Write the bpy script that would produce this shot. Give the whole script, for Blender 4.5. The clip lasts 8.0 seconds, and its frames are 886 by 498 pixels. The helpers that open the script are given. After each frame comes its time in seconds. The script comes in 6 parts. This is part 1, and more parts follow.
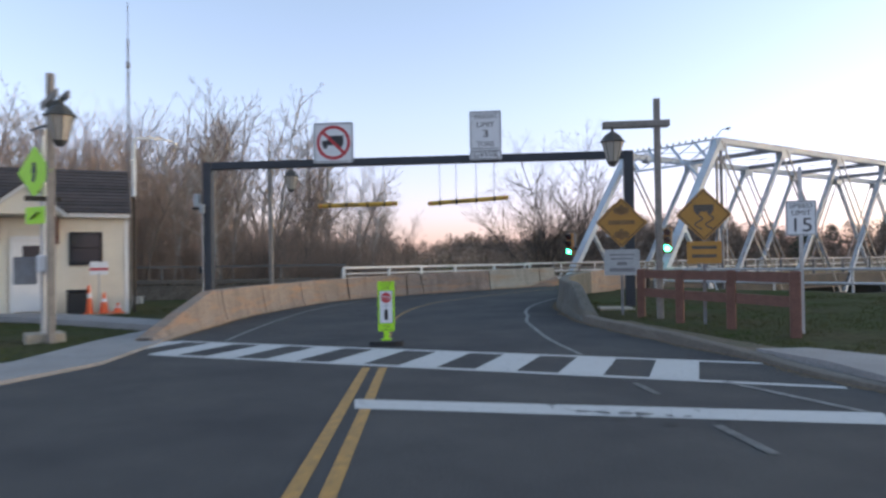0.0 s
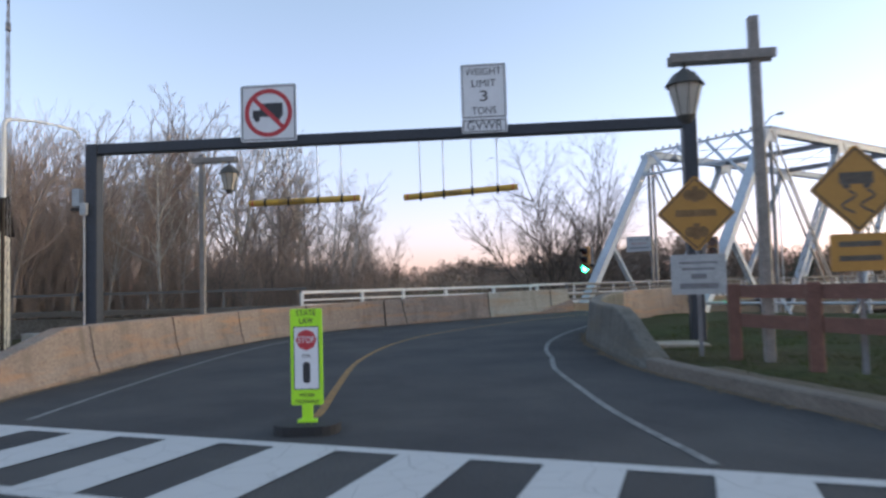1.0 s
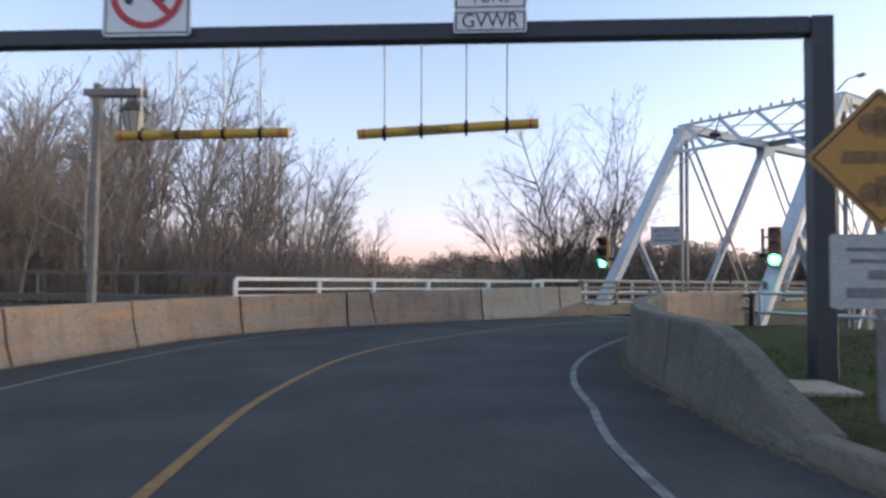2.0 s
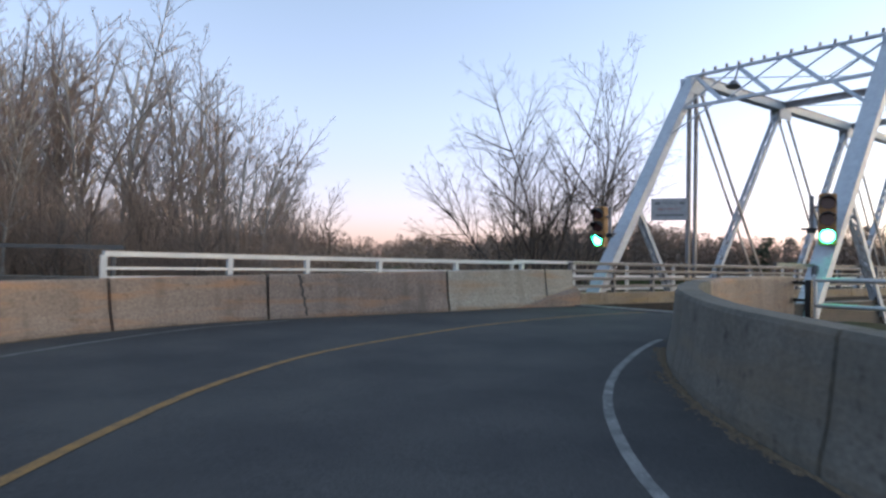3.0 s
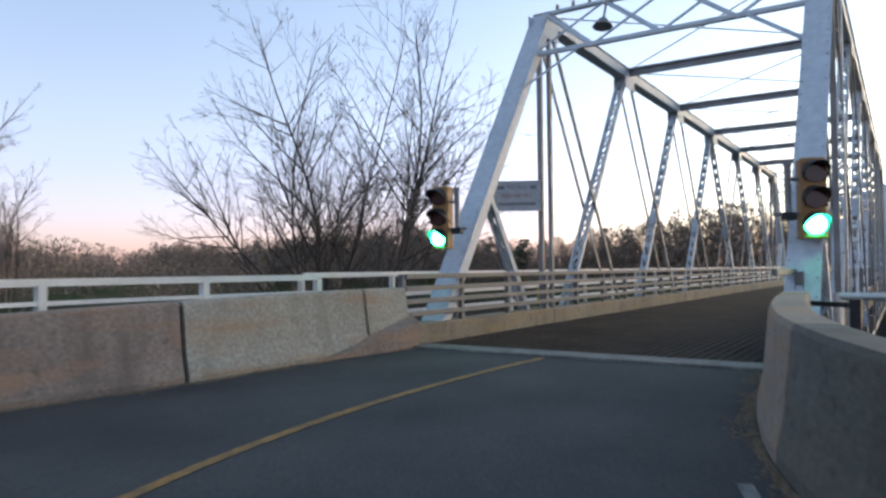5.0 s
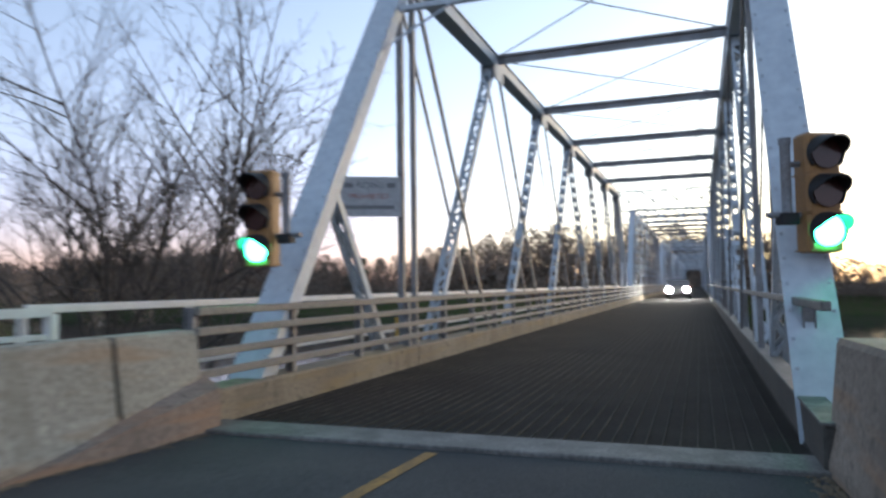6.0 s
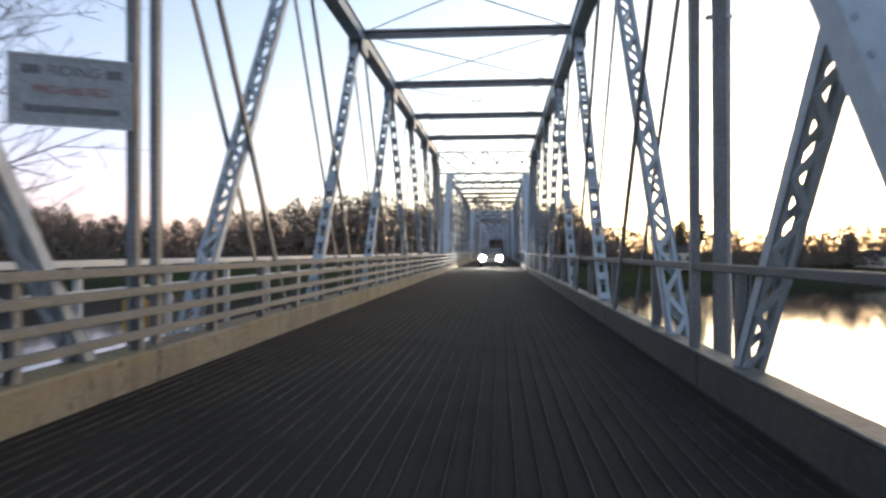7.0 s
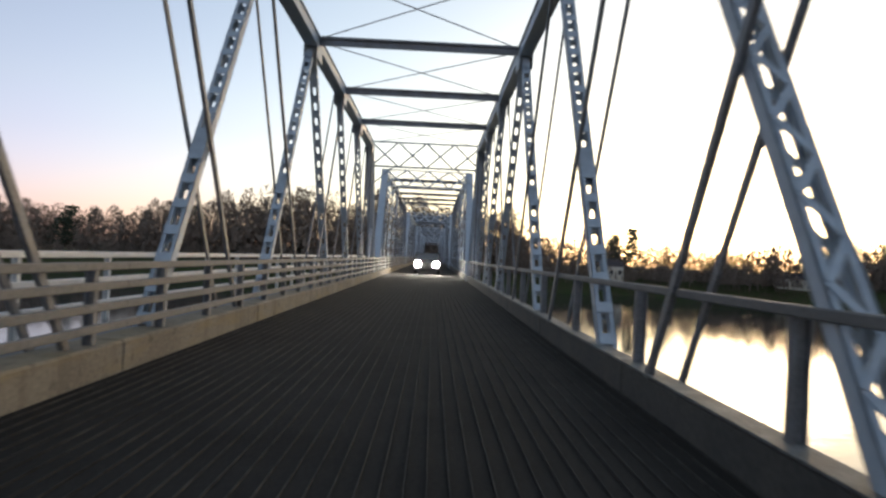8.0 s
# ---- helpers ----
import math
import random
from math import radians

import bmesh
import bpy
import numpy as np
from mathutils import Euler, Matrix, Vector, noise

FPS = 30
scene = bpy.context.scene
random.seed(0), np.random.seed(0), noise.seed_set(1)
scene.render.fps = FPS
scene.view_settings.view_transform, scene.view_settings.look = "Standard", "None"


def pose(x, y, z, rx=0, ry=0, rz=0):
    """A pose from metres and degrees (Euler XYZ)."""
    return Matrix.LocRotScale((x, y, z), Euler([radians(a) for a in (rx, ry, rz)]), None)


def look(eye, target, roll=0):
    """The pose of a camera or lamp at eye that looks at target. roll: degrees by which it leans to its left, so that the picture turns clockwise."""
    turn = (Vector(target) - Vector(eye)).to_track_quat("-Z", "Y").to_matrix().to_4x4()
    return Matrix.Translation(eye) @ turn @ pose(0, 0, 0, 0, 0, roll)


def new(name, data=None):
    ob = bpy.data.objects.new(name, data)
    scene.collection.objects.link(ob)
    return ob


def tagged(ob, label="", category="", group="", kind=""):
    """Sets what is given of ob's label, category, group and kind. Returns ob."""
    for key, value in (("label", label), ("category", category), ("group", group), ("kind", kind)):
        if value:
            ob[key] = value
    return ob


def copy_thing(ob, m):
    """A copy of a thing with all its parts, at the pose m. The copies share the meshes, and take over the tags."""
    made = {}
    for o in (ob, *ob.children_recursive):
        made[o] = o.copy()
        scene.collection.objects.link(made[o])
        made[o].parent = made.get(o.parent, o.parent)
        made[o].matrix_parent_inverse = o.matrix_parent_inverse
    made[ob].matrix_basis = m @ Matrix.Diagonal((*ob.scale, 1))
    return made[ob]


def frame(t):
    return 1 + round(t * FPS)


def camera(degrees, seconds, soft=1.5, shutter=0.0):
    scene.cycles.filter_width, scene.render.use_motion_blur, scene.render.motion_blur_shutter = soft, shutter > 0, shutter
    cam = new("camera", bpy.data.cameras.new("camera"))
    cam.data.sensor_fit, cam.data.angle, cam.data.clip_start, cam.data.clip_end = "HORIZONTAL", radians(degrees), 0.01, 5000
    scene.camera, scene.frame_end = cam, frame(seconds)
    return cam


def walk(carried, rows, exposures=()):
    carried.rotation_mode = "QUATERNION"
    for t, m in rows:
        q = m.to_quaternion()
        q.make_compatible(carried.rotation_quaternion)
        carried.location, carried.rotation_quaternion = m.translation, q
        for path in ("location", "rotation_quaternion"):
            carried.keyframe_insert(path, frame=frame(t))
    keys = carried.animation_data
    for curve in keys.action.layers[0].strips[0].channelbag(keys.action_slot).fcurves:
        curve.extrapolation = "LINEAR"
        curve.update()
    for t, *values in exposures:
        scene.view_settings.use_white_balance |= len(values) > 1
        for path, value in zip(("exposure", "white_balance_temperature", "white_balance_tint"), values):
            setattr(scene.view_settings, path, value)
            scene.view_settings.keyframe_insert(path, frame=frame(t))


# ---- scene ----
EXPO = 1.0
cam = camera(64.6, 8.0, soft=2.6, shutter=0.4)
PATH = [
    (0, (0.490, 2.683, 1.535), (-1.170, 3.798, 1.568), -0.8),
    (0.5, (-2.099, 4.588, 1.410), (-3.714, 5.765, 1.482), -3.0),
    (1, (-4.451, 6.248, 1.337), (-6.096, 7.379, 1.446), -1.6),
    (1.2, (-5.369, 6.840, 1.319), (-7.020, 7.963, 1.429), -0.3),
    (2.3, (-9.793, 10.376, 1.324), (-11.416, 11.542, 1.393), 0.8),
    (2.5, (-10.541, 10.939, 1.327), (-12.143, 12.136, 1.369), 0.5),
    (3, (-12.110, 12.181, 1.245), (-13.689, 13.409, 1.286), 1.1),
    (3.5, (-13.547, 13.360, 1.284), (-15.100, 14.621, 1.273), 2.3),
    (4, (-15.016, 14.496, 1.311), (-16.219, 16.094, 1.343), -3.5),
    (4.2, (-15.580, 14.890, 1.270), (-16.712, 16.537, 1.330), -5.2),
    (5.3, (-17.926, 17.457, 1.455), (-18.985, 19.153, 1.522), 1.6),
    (5.5, (-18.329, 18.033, 1.467), (-19.304, 19.777, 1.564), 1.3),
    (6, (-19.252, 19.828, 1.498), (-19.936, 21.704, 1.605), -0.8),
    (6.5, (-19.897, 21.707, 1.483), (-20.29, 23.668, 1.496), -0.2),
    (7, (-20.249, 23.717, 1.472), (-20.407, 25.711, 1.48), -0.1),
    (7.5, (-20.352, 25.958, 1.511), (-20.351, 27.958, 1.521), 0.2),
    (8, (-20.427, 28.276, 1.534), (-20.399, 30.275, 1.557), 2.7),
]
walk(cam, [(t, look(eye, target, roll)) for t, eye, target, roll in PATH], exposures=[(0, EXPO + 0.95, 6500, 10), (6.0, EXPO + 0.85, 6500, 10), (7.0, EXPO + 0.68, 6750, 10), (8, EXPO + 0.25, 7050, 10)])

# ---- world and light: just after sunset, glow ahead and to the right of the bridge ----
SUN_AZ, SUN_EL = 27.0, 5.0          # degrees to the right of the bridge axis (+y), and up
world = bpy.data.worlds.new("dusk")
scene.world = world
world.use_nodes = True
wn = world.node_tree
sky = wn.nodes.new("ShaderNodeTexSky")
sky.sky_type, sky.sun_disc = "NISHITA", False
sky.sun_elevation, sky.sun_rotation = radians(SUN_EL), radians(SUN_AZ)
sky.air_density, sky.dust_density, sky.ozone_density = 1.0, 0.8, 2.0
soften = wn.nodes.new("ShaderNodeHueSaturation")       # thin evening haze pales the sky
soften.inputs["Saturation"].default_value = 0.78
haze = wn.nodes.new("ShaderNodeMix")                    # pink belt low in the sky
haze.data_type, haze.blend_type = "RGBA", "MULTIPLY"
haze.inputs["B"].default_value = (1.1, 0.9, 1.16, 1)
wtc, wsep = wn.nodes.new("ShaderNodeTexCoord"), wn.nodes.new("ShaderNodeSeparateXYZ")
wmr = wn.nodes.new("ShaderNodeMapRange")
wmr.inputs["From Min"].default_value, wmr.inputs["From Max"].default_value = 0.55, 0.0
wn.links.new(wtc.outputs["Generated"], wsep.inputs[0])
wn.links.new(wsep.outputs["Z"], wmr.inputs["Value"])
wdot, waz, wmul = wn.nodes.new("ShaderNodeVectorMath"), wn.nodes.new("ShaderNodeMapRange"), wn.nodes.new("ShaderNodeMath")
wdot.operation, wmul.operation = "DOT_PRODUCT", "MULTIPLY"
wdot.inputs[1].default_value = (math.sin(radians(SUN_AZ)), math.cos(radians(SUN_AZ)), 0)
waz.inputs["From Min"].default_value, waz.inputs["From Max"].default_value = 0.95, 0.55
wn.links.new(wtc.outputs["Generated"], wdot.inputs[0])
wn.links.new(wdot.outputs["Value"], waz.inputs["Value"])
wn.links.new(waz.outputs[0], wmul.inputs[0])
wn.links.new(wmr.outputs[0], wmul.inputs[1])
wn.links.new(wmul.outputs[0], haze.inputs["Factor"])
wn.links.new(sky.outputs[0], soften.inputs["Color"])
wn.links.new(soften.outputs[0], haze.inputs["A"])
belt, bmr, bmul = wn.nodes.new("ShaderNodeMix"), wn.nodes.new("ShaderNodeMapRange"), wn.nodes.new("ShaderNodeMath")   # mauve haze right above the horizon
belt.data_type, belt.blend_type, bmul.operation = "RGBA", "MULTIPLY", "MULTIPLY"
belt.inputs["B"].default_value = (0.9, 0.87, 1.1, 1)
bmr.inputs["From Min"].default_value, bmr.inputs["From Max"].default_value = 0.2, 0.02
wn.links.new(wsep.outputs["Z"], bmr.inputs["Value"])
wn.links.new(bmr.outputs[0], bmul.inputs[0])
wn.links.new(waz.outputs[0], bmul.inputs[1])
wn.links.new(bmul.outputs[0], belt.inputs["Factor"])
wn.links.new(haze.outputs["Result"], belt.inputs["A"])
wn.links.new(belt.outputs["Result"], wn.nodes["Background"].inputs[0])
wn.nodes["Background"].inputs[1].default_value = 0.15
sun = new("sun", bpy.data.lights.new("sun", "SUN"))
sun.data.energy, sun.data.angle, sun.data.color = 0.1, radians(12), (1.0, 0.72, 0.45)
sun.matrix_world = look((0, 0, 0), (-math.sin(radians(SUN_AZ)), -math.cos(radians(SUN_AZ)), -math.tan(radians(6))))
sun.location = (0, 0, 60)


# ---- materials ----
def mat(name, col, rough=0.7, metal=0.0, var=0.2, scale=3.0, fine=40.0, bump=0.15, col2=None, spec=0.5, random_tint=0.0):
    """A surface with broad and fine variation of colour, and fine relief."""
    m = bpy.data.materials.new(name)
    m.use_nodes = True
    t = m.node_tree
    b = t.nodes["Principled BSDF"]
    geo = t.nodes.new("ShaderNodeNewGeometry")
    n1, n2 = t.nodes.new("ShaderNodeTexNoise"), t.nodes.new("ShaderNodeTexNoise")
    n1.inputs["Scale"].default_value, n1.inputs["Detail"].default_value = scale, 6
    n2.inputs["Scale"].default_value, n2.inputs["Detail"].default_value = fine, 5
    for n in (n1, n2):
        t.links.new(geo.outputs["Position"], n.inputs["Vector"])
    ramp = t.nodes.new("ShaderNodeValToRGB")
    c2 = col2 or tuple(c * 0.55 for c in col)
    ramp.color_ramp.elements[0].position, ramp.color_ramp.elements[0].color = 0.32, (*c2, 1)
    ramp.color_ramp.elements[1].position, ramp.color_ramp.elements[1].color = 0.68, (*col, 1)
    t.links.new(n1.outputs["Fac"], ramp.inputs[0])
    mix = t.nodes.new("ShaderNodeMix")
    mix.data_type = "RGBA"
    mix.inputs["Factor"].default_value = var
    mix.inputs["A"].default_value = (*col, 1)
    t.links.new(ramp.outputs[0], mix.inputs["B"])
    mul = t.nodes.new("ShaderNodeMix")
    mul.data_type, mul.blend_type = "RGBA", "OVERLAY"
    mul.inputs["Factor"].default_value = min(1.0, var * 1.2)
    t.links.new(mix.outputs["Result"], mul.inputs["A"])
    t.links.new(n2.outputs["Fac"], mul.inputs["B"])
    out = mul.outputs["Result"]
    if random_tint:
        oi = t.nodes.new("ShaderNodeObjectInfo")
        hs = t.nodes.new("ShaderNodeHueSaturation")
        mr = t.nodes.new("ShaderNodeMapRange")
        mr.inputs["To Min"].default_value, mr.inputs["To Max"].default_value = 1 - random_tint, 1 + random_tint
        t.links.new(oi.outputs["Random"], mr.inputs["Value"])
        t.links.new(mr.outputs[0], hs.inputs["Value"])
        t.links.new(out, hs.inputs["Color"])
        out = hs.outputs[0]
    t.links.new(out, b.inputs["Base Color"])
    rr = t.nodes.new("ShaderNodeMapRange")
    rr.inputs["To Min"].default_value, rr.inputs["To Max"].default_value = max(0.02, rough - 0.12), min(1.0, rough + 0.12)
    t.links.new(n2.outputs["Fac"], rr.inputs["Value"])
    t.links.new(rr.outputs[0], b.inputs["Roughness"])
    b.inputs["Metallic"].default_value = metal
    b.inputs["Specular IOR Level"].default_value = spec
    bp = t.nodes.new("ShaderNodeBump")
    bp.inputs["Strength"].default_value, bp.inputs["Distance"].default_value = bump, 0.02
    t.links.new(n2.outputs["Fac"], bp.inputs["Height"])
    t.links.new(bp.outputs[0], b.inputs["Normal"])
    return m


def glow(name, col, power):
    m = bpy.data.materials.new(name)
    m.use_nodes = True
    b = m.node_tree.nodes["Principled BSDF"]
    b.inputs["Base Color"].default_value = (*col, 1)
    b.inputs["Emission Color"].default_value = (*col, 1)
    b.inputs["Emission Strength"].default_value = power
    return m


ASPHALT = mat("asphalt", (0.05, 0.05, 0.054), 0.9, spec=0.25, var=0.9, col2=(0.085, 0.083, 0.082), scale=0.7, fine=60, bump=0.5)


def worn_paint(name, col, amount):
    """Road paint scraped through to the asphalt in patches and fine cracks."""
    m = mat(name, col, 0.75, var=0.45, scale=7, fine=50, col2=tuple(c * 0.6 for c in col))
    t = m.node_tree
    b = t.nodes["Principled BSDF"]
    src = b.inputs["Base Color"].links[0].from_socket
    geo = t.nodes.new("ShaderNodeNewGeometry")
    n, mr, mx = (t.nodes.new(k) for k in ("ShaderNodeTexNoise", "ShaderNodeMapRange", "ShaderNodeMix"))
    n.inputs["Scale"].default_value, n.inputs["Detail"].default_value, n.inputs["Roughness"].default_value = 4.5, 10, 0.72
    mr.inputs["From Min"].default_value, mr.inputs["From Max"].default_value, mr.inputs["To Max"].default_value = 0.53, 0.62, amount
    v, vr, mv = (t.nodes.new(k) for k in ("ShaderNodeTexVoronoi", "ShaderNodeMapRange", "ShaderNodeMix"))
    v.feature = "DISTANCE_TO_EDGE"
    v.inputs["Scale"].default_value = 3.1
    vr.inputs["From Min"].default_value, vr.inputs["From Max"].default_value, vr.inputs["To Min"].default_value, vr.inputs["To Max"].default_value = 0.0, 0.022, 0.28, 0.0
    for q, fac, node, prev in ((n, mr, mx, src), (v, vr, mv, mx.outputs["Result"])):
        node.data_type = "RGBA"
        node.inputs["B"].default_value = (0.06, 0.06, 0.063, 1)
        t.links.new(geo.outputs["Position"], q.inputs["Vector"])
        t.links.new(q.outputs[0], fac.inputs["Value"])
        t.links.new(fac.outputs[0], node.inputs["Factor"])
        t.links.new(prev, node.inputs["A"])
    t.links.new(mv.outputs["Result"], b.inputs["Base Color"])
    return m


PAINT_W = worn_paint("road_paint_white", (0.39, 0.385, 0.37), 0.85)
PAINT_L = mat("faded_line_paint", (0.26, 0.26, 0.255), 0.8, var=0.8, scale=7, fine=45, col2=(0.08, 0.08, 0.085))
PAINT_Y = mat("road_paint_yellow", (0.45, 0.245, 0.06), 0.7, var=0.6, scale=9, fine=45, col2=(0.17, 0.12, 0.06))
def weathered(name, col, dark, rust, rust_amount, relief=0.4, pits=0.7):
    """Cast concrete: cloudy tone, vertical run-off streaks, rusty horizontal blotches, pitted relief."""
    m = mat(name, col, 0.9, var=0.55, scale=0.9, fine=24, bump=relief, col2=dark)
    t = m.node_tree
    b = t.nodes["Principled BSDF"]
    src = b.inputs["Base Color"].links[0].from_socket
    geo = t.nodes.new("ShaderNodeNewGeometry")

    def layer(src, scl, size, lo, hi, colour, amount):
        mp, n, mr, mx = (t.nodes.new(k) for k in ("ShaderNodeMapping", "ShaderNodeTexNoise", "ShaderNodeMapRange", "ShaderNodeMix"))
        mp.inputs["Scale"].default_value = scl
        n.inputs["Scale"].default_value, n.inputs["Detail"].default_value = size, 7
        mr.inputs["From Min"].default_value, mr.inputs["From Max"].default_value, mr.inputs["To Max"].default_value = lo, hi, amount
        mx.data_type = "RGBA"
        mx.inputs["B"].default_value = (*colour, 1)
        t.links.new(geo.outputs["Position"], mp.inputs["Vector"])
        t.links.new(mp.outputs[0], n.inputs["Vector"])
        t.links.new(n.outputs["Fac"], mr.inputs["Value"])
        t.links.new(mr.outputs[0], mx.inputs["Factor"])
        t.links.new(src, mx.inputs["A"])
        return mx.outputs["Result"]

    src = layer(src, (1, 1, 0.12), 3.2, 0.52, 0.72, dark, 0.75)
    src = layer(src, (0.5, 0.5, 3.5), 1.6, 0.5, 0.7, rust, rust_amount)
    src = layer(src, (1, 1, 1), 7.0, 0.6, 0.72, tuple(c * 0.5 for c in dark), pits)
    t.links.new(src, b.inputs["Base Color"])
    return m


PAINT_YF = mat("faded_yellow_paint", (0.36, 0.19, 0.05), 0.8, var=0.75, scale=6, fine=45, col2=(0.12, 0.08, 0.045))
CONCRETE = weathered("old_concrete", (0.3, 0.238, 0.195), (0.165, 0.128, 0.104), (0.4, 0.22, 0.12), 0.65, 0.25, 0.5)
# Streaked concrete of the inner-bend wall, its shade put into the colour.
CONCRETE_D = weathered("shade_darkened_concrete", (0.14, 0.135, 0.12), (0.07, 0.07, 0.06), (0.16, 0.13, 0.09), 0.4)
CONCRETE_N = weathered("grey_concrete", (0.37, 0.345, 0.29), (0.22, 0.205, 0.165), (0.36, 0.22, 0.12), 0.5, 0.12, 0.3)
KERB = mat("kerb_concrete", (0.17, 0.148, 0.125), 0.9, var=0.5, scale=2, fine=25, bump=0.4)
KERB_BR = weathered("bridge_kerb_paint", (0.31, 0.255, 0.185), (0.17, 0.13, 0.09), (0.34, 0.235, 0.1), 0.5)
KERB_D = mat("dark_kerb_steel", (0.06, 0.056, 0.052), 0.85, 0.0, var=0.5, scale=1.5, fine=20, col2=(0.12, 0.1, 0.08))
RAIL_G = mat("weathered_grey_rail", (0.215, 0.2, 0.18), 0.7, var=0.5, scale=3, fine=30, col2=(0.22, 0.19, 0.16))
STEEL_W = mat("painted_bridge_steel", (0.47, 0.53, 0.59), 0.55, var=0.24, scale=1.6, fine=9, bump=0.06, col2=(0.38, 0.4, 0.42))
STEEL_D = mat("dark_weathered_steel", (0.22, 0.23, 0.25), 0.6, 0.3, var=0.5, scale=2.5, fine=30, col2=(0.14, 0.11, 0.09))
GALV = mat("galvanised_steel", (0.5, 0.51, 0.52), 0.45, 0.6, var=0.35, scale=3, fine=30)
RAIL_W = mat("white_painted_rail", (0.72, 0.72, 0.7), 0.5, var=0.3, scale=3, fine=30)
GRATE = mat("deck_grating_steel", (0.043, 0.038, 0.034), 0.95, 0.0, spec=0.06, var=0.5, scale=1.5, fine=30)
GRATE_B = mat("deck_bar_worn_steel", (0.064, 0.057, 0.05), 0.8, 0.0, spec=0.12, var=0.9, scale=1.2, fine=9, col2=(0.03, 0.028, 0.027))
GANTRY = mat("blue_black_gantry_paint", (0.04, 0.046, 0.058), 0.5, spec=0.4, var=0.4, scale=1.5, fine=20)
BLACK = mat("black_painted_steel", (0.018, 0.019, 0.022), 0.55, spec=0.3, var=0.3, scale=3, fine=30)
PLATE = mat("scuffed_joint_plate", (0.2, 0.195, 0.185), 0.7, 0.2, var=0.8, scale=4, fine=30, bump=0.3, col2=(0.08, 0.075, 0.07))
RUBBER = mat("black_rubber", (0.025, 0.025, 0.027), 0.8, var=0.3)
SIGN_W = mat("sign_white_sheeting", (0.75, 0.76, 0.78), 0.45, var=0.12, scale=6, fine=50, bump=0.03)
NOTICE = mat("weathered_notice_board", (0.42, 0.44, 0.46), 0.6, var=0.4, scale=4, fine=30, bump=0.05)
SIGN_B = mat("sign_black_ink", (0.03, 0.03, 0.035), 0.5, var=0.1, bump=0.03)
SIGN_R = mat("sign_red_ink", (0.5, 0.04, 0.05), 0.5, var=0.15, bump=0.03)
LAMP_CAP = mat("weathered_lantern_metal", (0.075, 0.072, 0.066), 0.6, var=0.4, scale=8, fine=40)
POLE_D = mat("creosoted_timber", (0.05, 0.042, 0.036), 0.9, var=0.4, scale=5, fine=30)
# Dull galvanised, with the bridge rail's backlit shade added to the base colour.
RAIL_D = mat("darkened_galvanised_rail", (0.17, 0.165, 0.16), 0.65, 0.2, var=0.4, scale=3, fine=30)
SIGN_F = mat("faded_sign_ink", (0.12, 0.1, 0.08), 0.7, var=0.6, scale=9, fine=40, bump=0.05)
SIGN_F2 = mat("bleached_sign_ink", (0.24, 0.14, 0.06), 0.7, var=0.6, scale=9, fine=40, bump=0.05)
SIGN_P = mat("dirty_sign_plate", (0.42, 0.44, 0.45), 0.5, var=0.35, scale=6, fine=40, bump=0.03)
SIGN_Y = mat("sign_yellow_sheeting", (0.44, 0.225, 0.045), 0.5, var=0.2, scale=5, bump=0.03)
SIGN_G = mat("sign_lime_sheeting", (0.45, 0.85, 0.03), 0.5, var=0.12, bump=0.03)
BAR_Y = mat("clearance_bar_yellow", (0.6, 0.35, 0.05), 0.5, var=0.35, scale=6, fine=30)
WOOD_RED = mat("red_stained_wood", (0.18, 0.088, 0.066), 0.8, var=0.5, scale=5, fine=35, bump=0.4)
WOOD_GREY = mat("weathered_timber", (0.27, 0.245, 0.225), 0.85, var=0.5, scale=5, fine=35, bump=0.4)
BARK = mat("grey_brown_bark", (0.25, 0.205, 0.175), 0.9, var=0.5, scale=3, fine=30, bump=0.6, random_tint=0.25)
BARK_B = mat("dark_riverside_bark", (0.1, 0.082, 0.07), 0.9, var=0.5, scale=3, fine=30, bump=0.5)
TWIG_B = mat("dark_riverside_twigs", (0.15, 0.122, 0.105), 0.9, var=0.4, scale=2, fine=20)
BARK_P = mat("pale_bark", (0.42, 0.39, 0.35), 0.9, var=0.6, scale=3, fine=20, bump=0.4)
TWIG = mat("brown_twigs", (0.31, 0.23, 0.185), 0.9, var=0.3, scale=1, fine=20, random_tint=0.25)
PINE = mat("pine_needles", (0.055, 0.075, 0.045), 0.9, var=0.5, scale=0.6, fine=8, random_tint=0.2)
SCRUB = mat("leafless_far_scrub", (0.235, 0.18, 0.14), 0.95, var=0.5, scale=0.15, fine=3, random_tint=0.2)
GRASS = mat("winter_grass", (0.06, 0.09, 0.028), 0.95, spec=0.1, var=0.7, scale=0.6, fine=9, bump=0.6, col2=(0.12, 0.09, 0.05))
GROUND = mat("grass_and_earth", (0.045, 0.062, 0.022), 0.97, spec=0.05, var=0.8, scale=0.35, fine=7, bump=0.7, col2=(0.075, 0.058, 0.038))
SIDING = mat("cream_siding", (0.72, 0.66, 0.54), 0.6, var=0.2, scale=1.5, fine=25)
TRIM_W = mat("white_trim_paint", (0.75, 0.74, 0.72), 0.5, var=0.15)
SHINGLE = mat("dark_roof_shingle", (0.07, 0.06, 0.06), 0.9, var=0.5, scale=3, fine=25, bump=0.5, random_tint=0.25)
CONE_O = mat("cone_orange", (0.85, 0.13, 0.03), 0.5, var=0.2)
SIG_Y = mat("signal_housing_yellow", (0.29, 0.145, 0.045), 0.5, var=0.3, scale=5)
GLASS_D = mat("dark_window_glass", (0.03, 0.035, 0.045), 0.12, var=0.1, bump=0.0)
LANTERN = mat("lantern_frosted_glass", (0.42, 0.39, 0.34), 0.35, var=0.15)
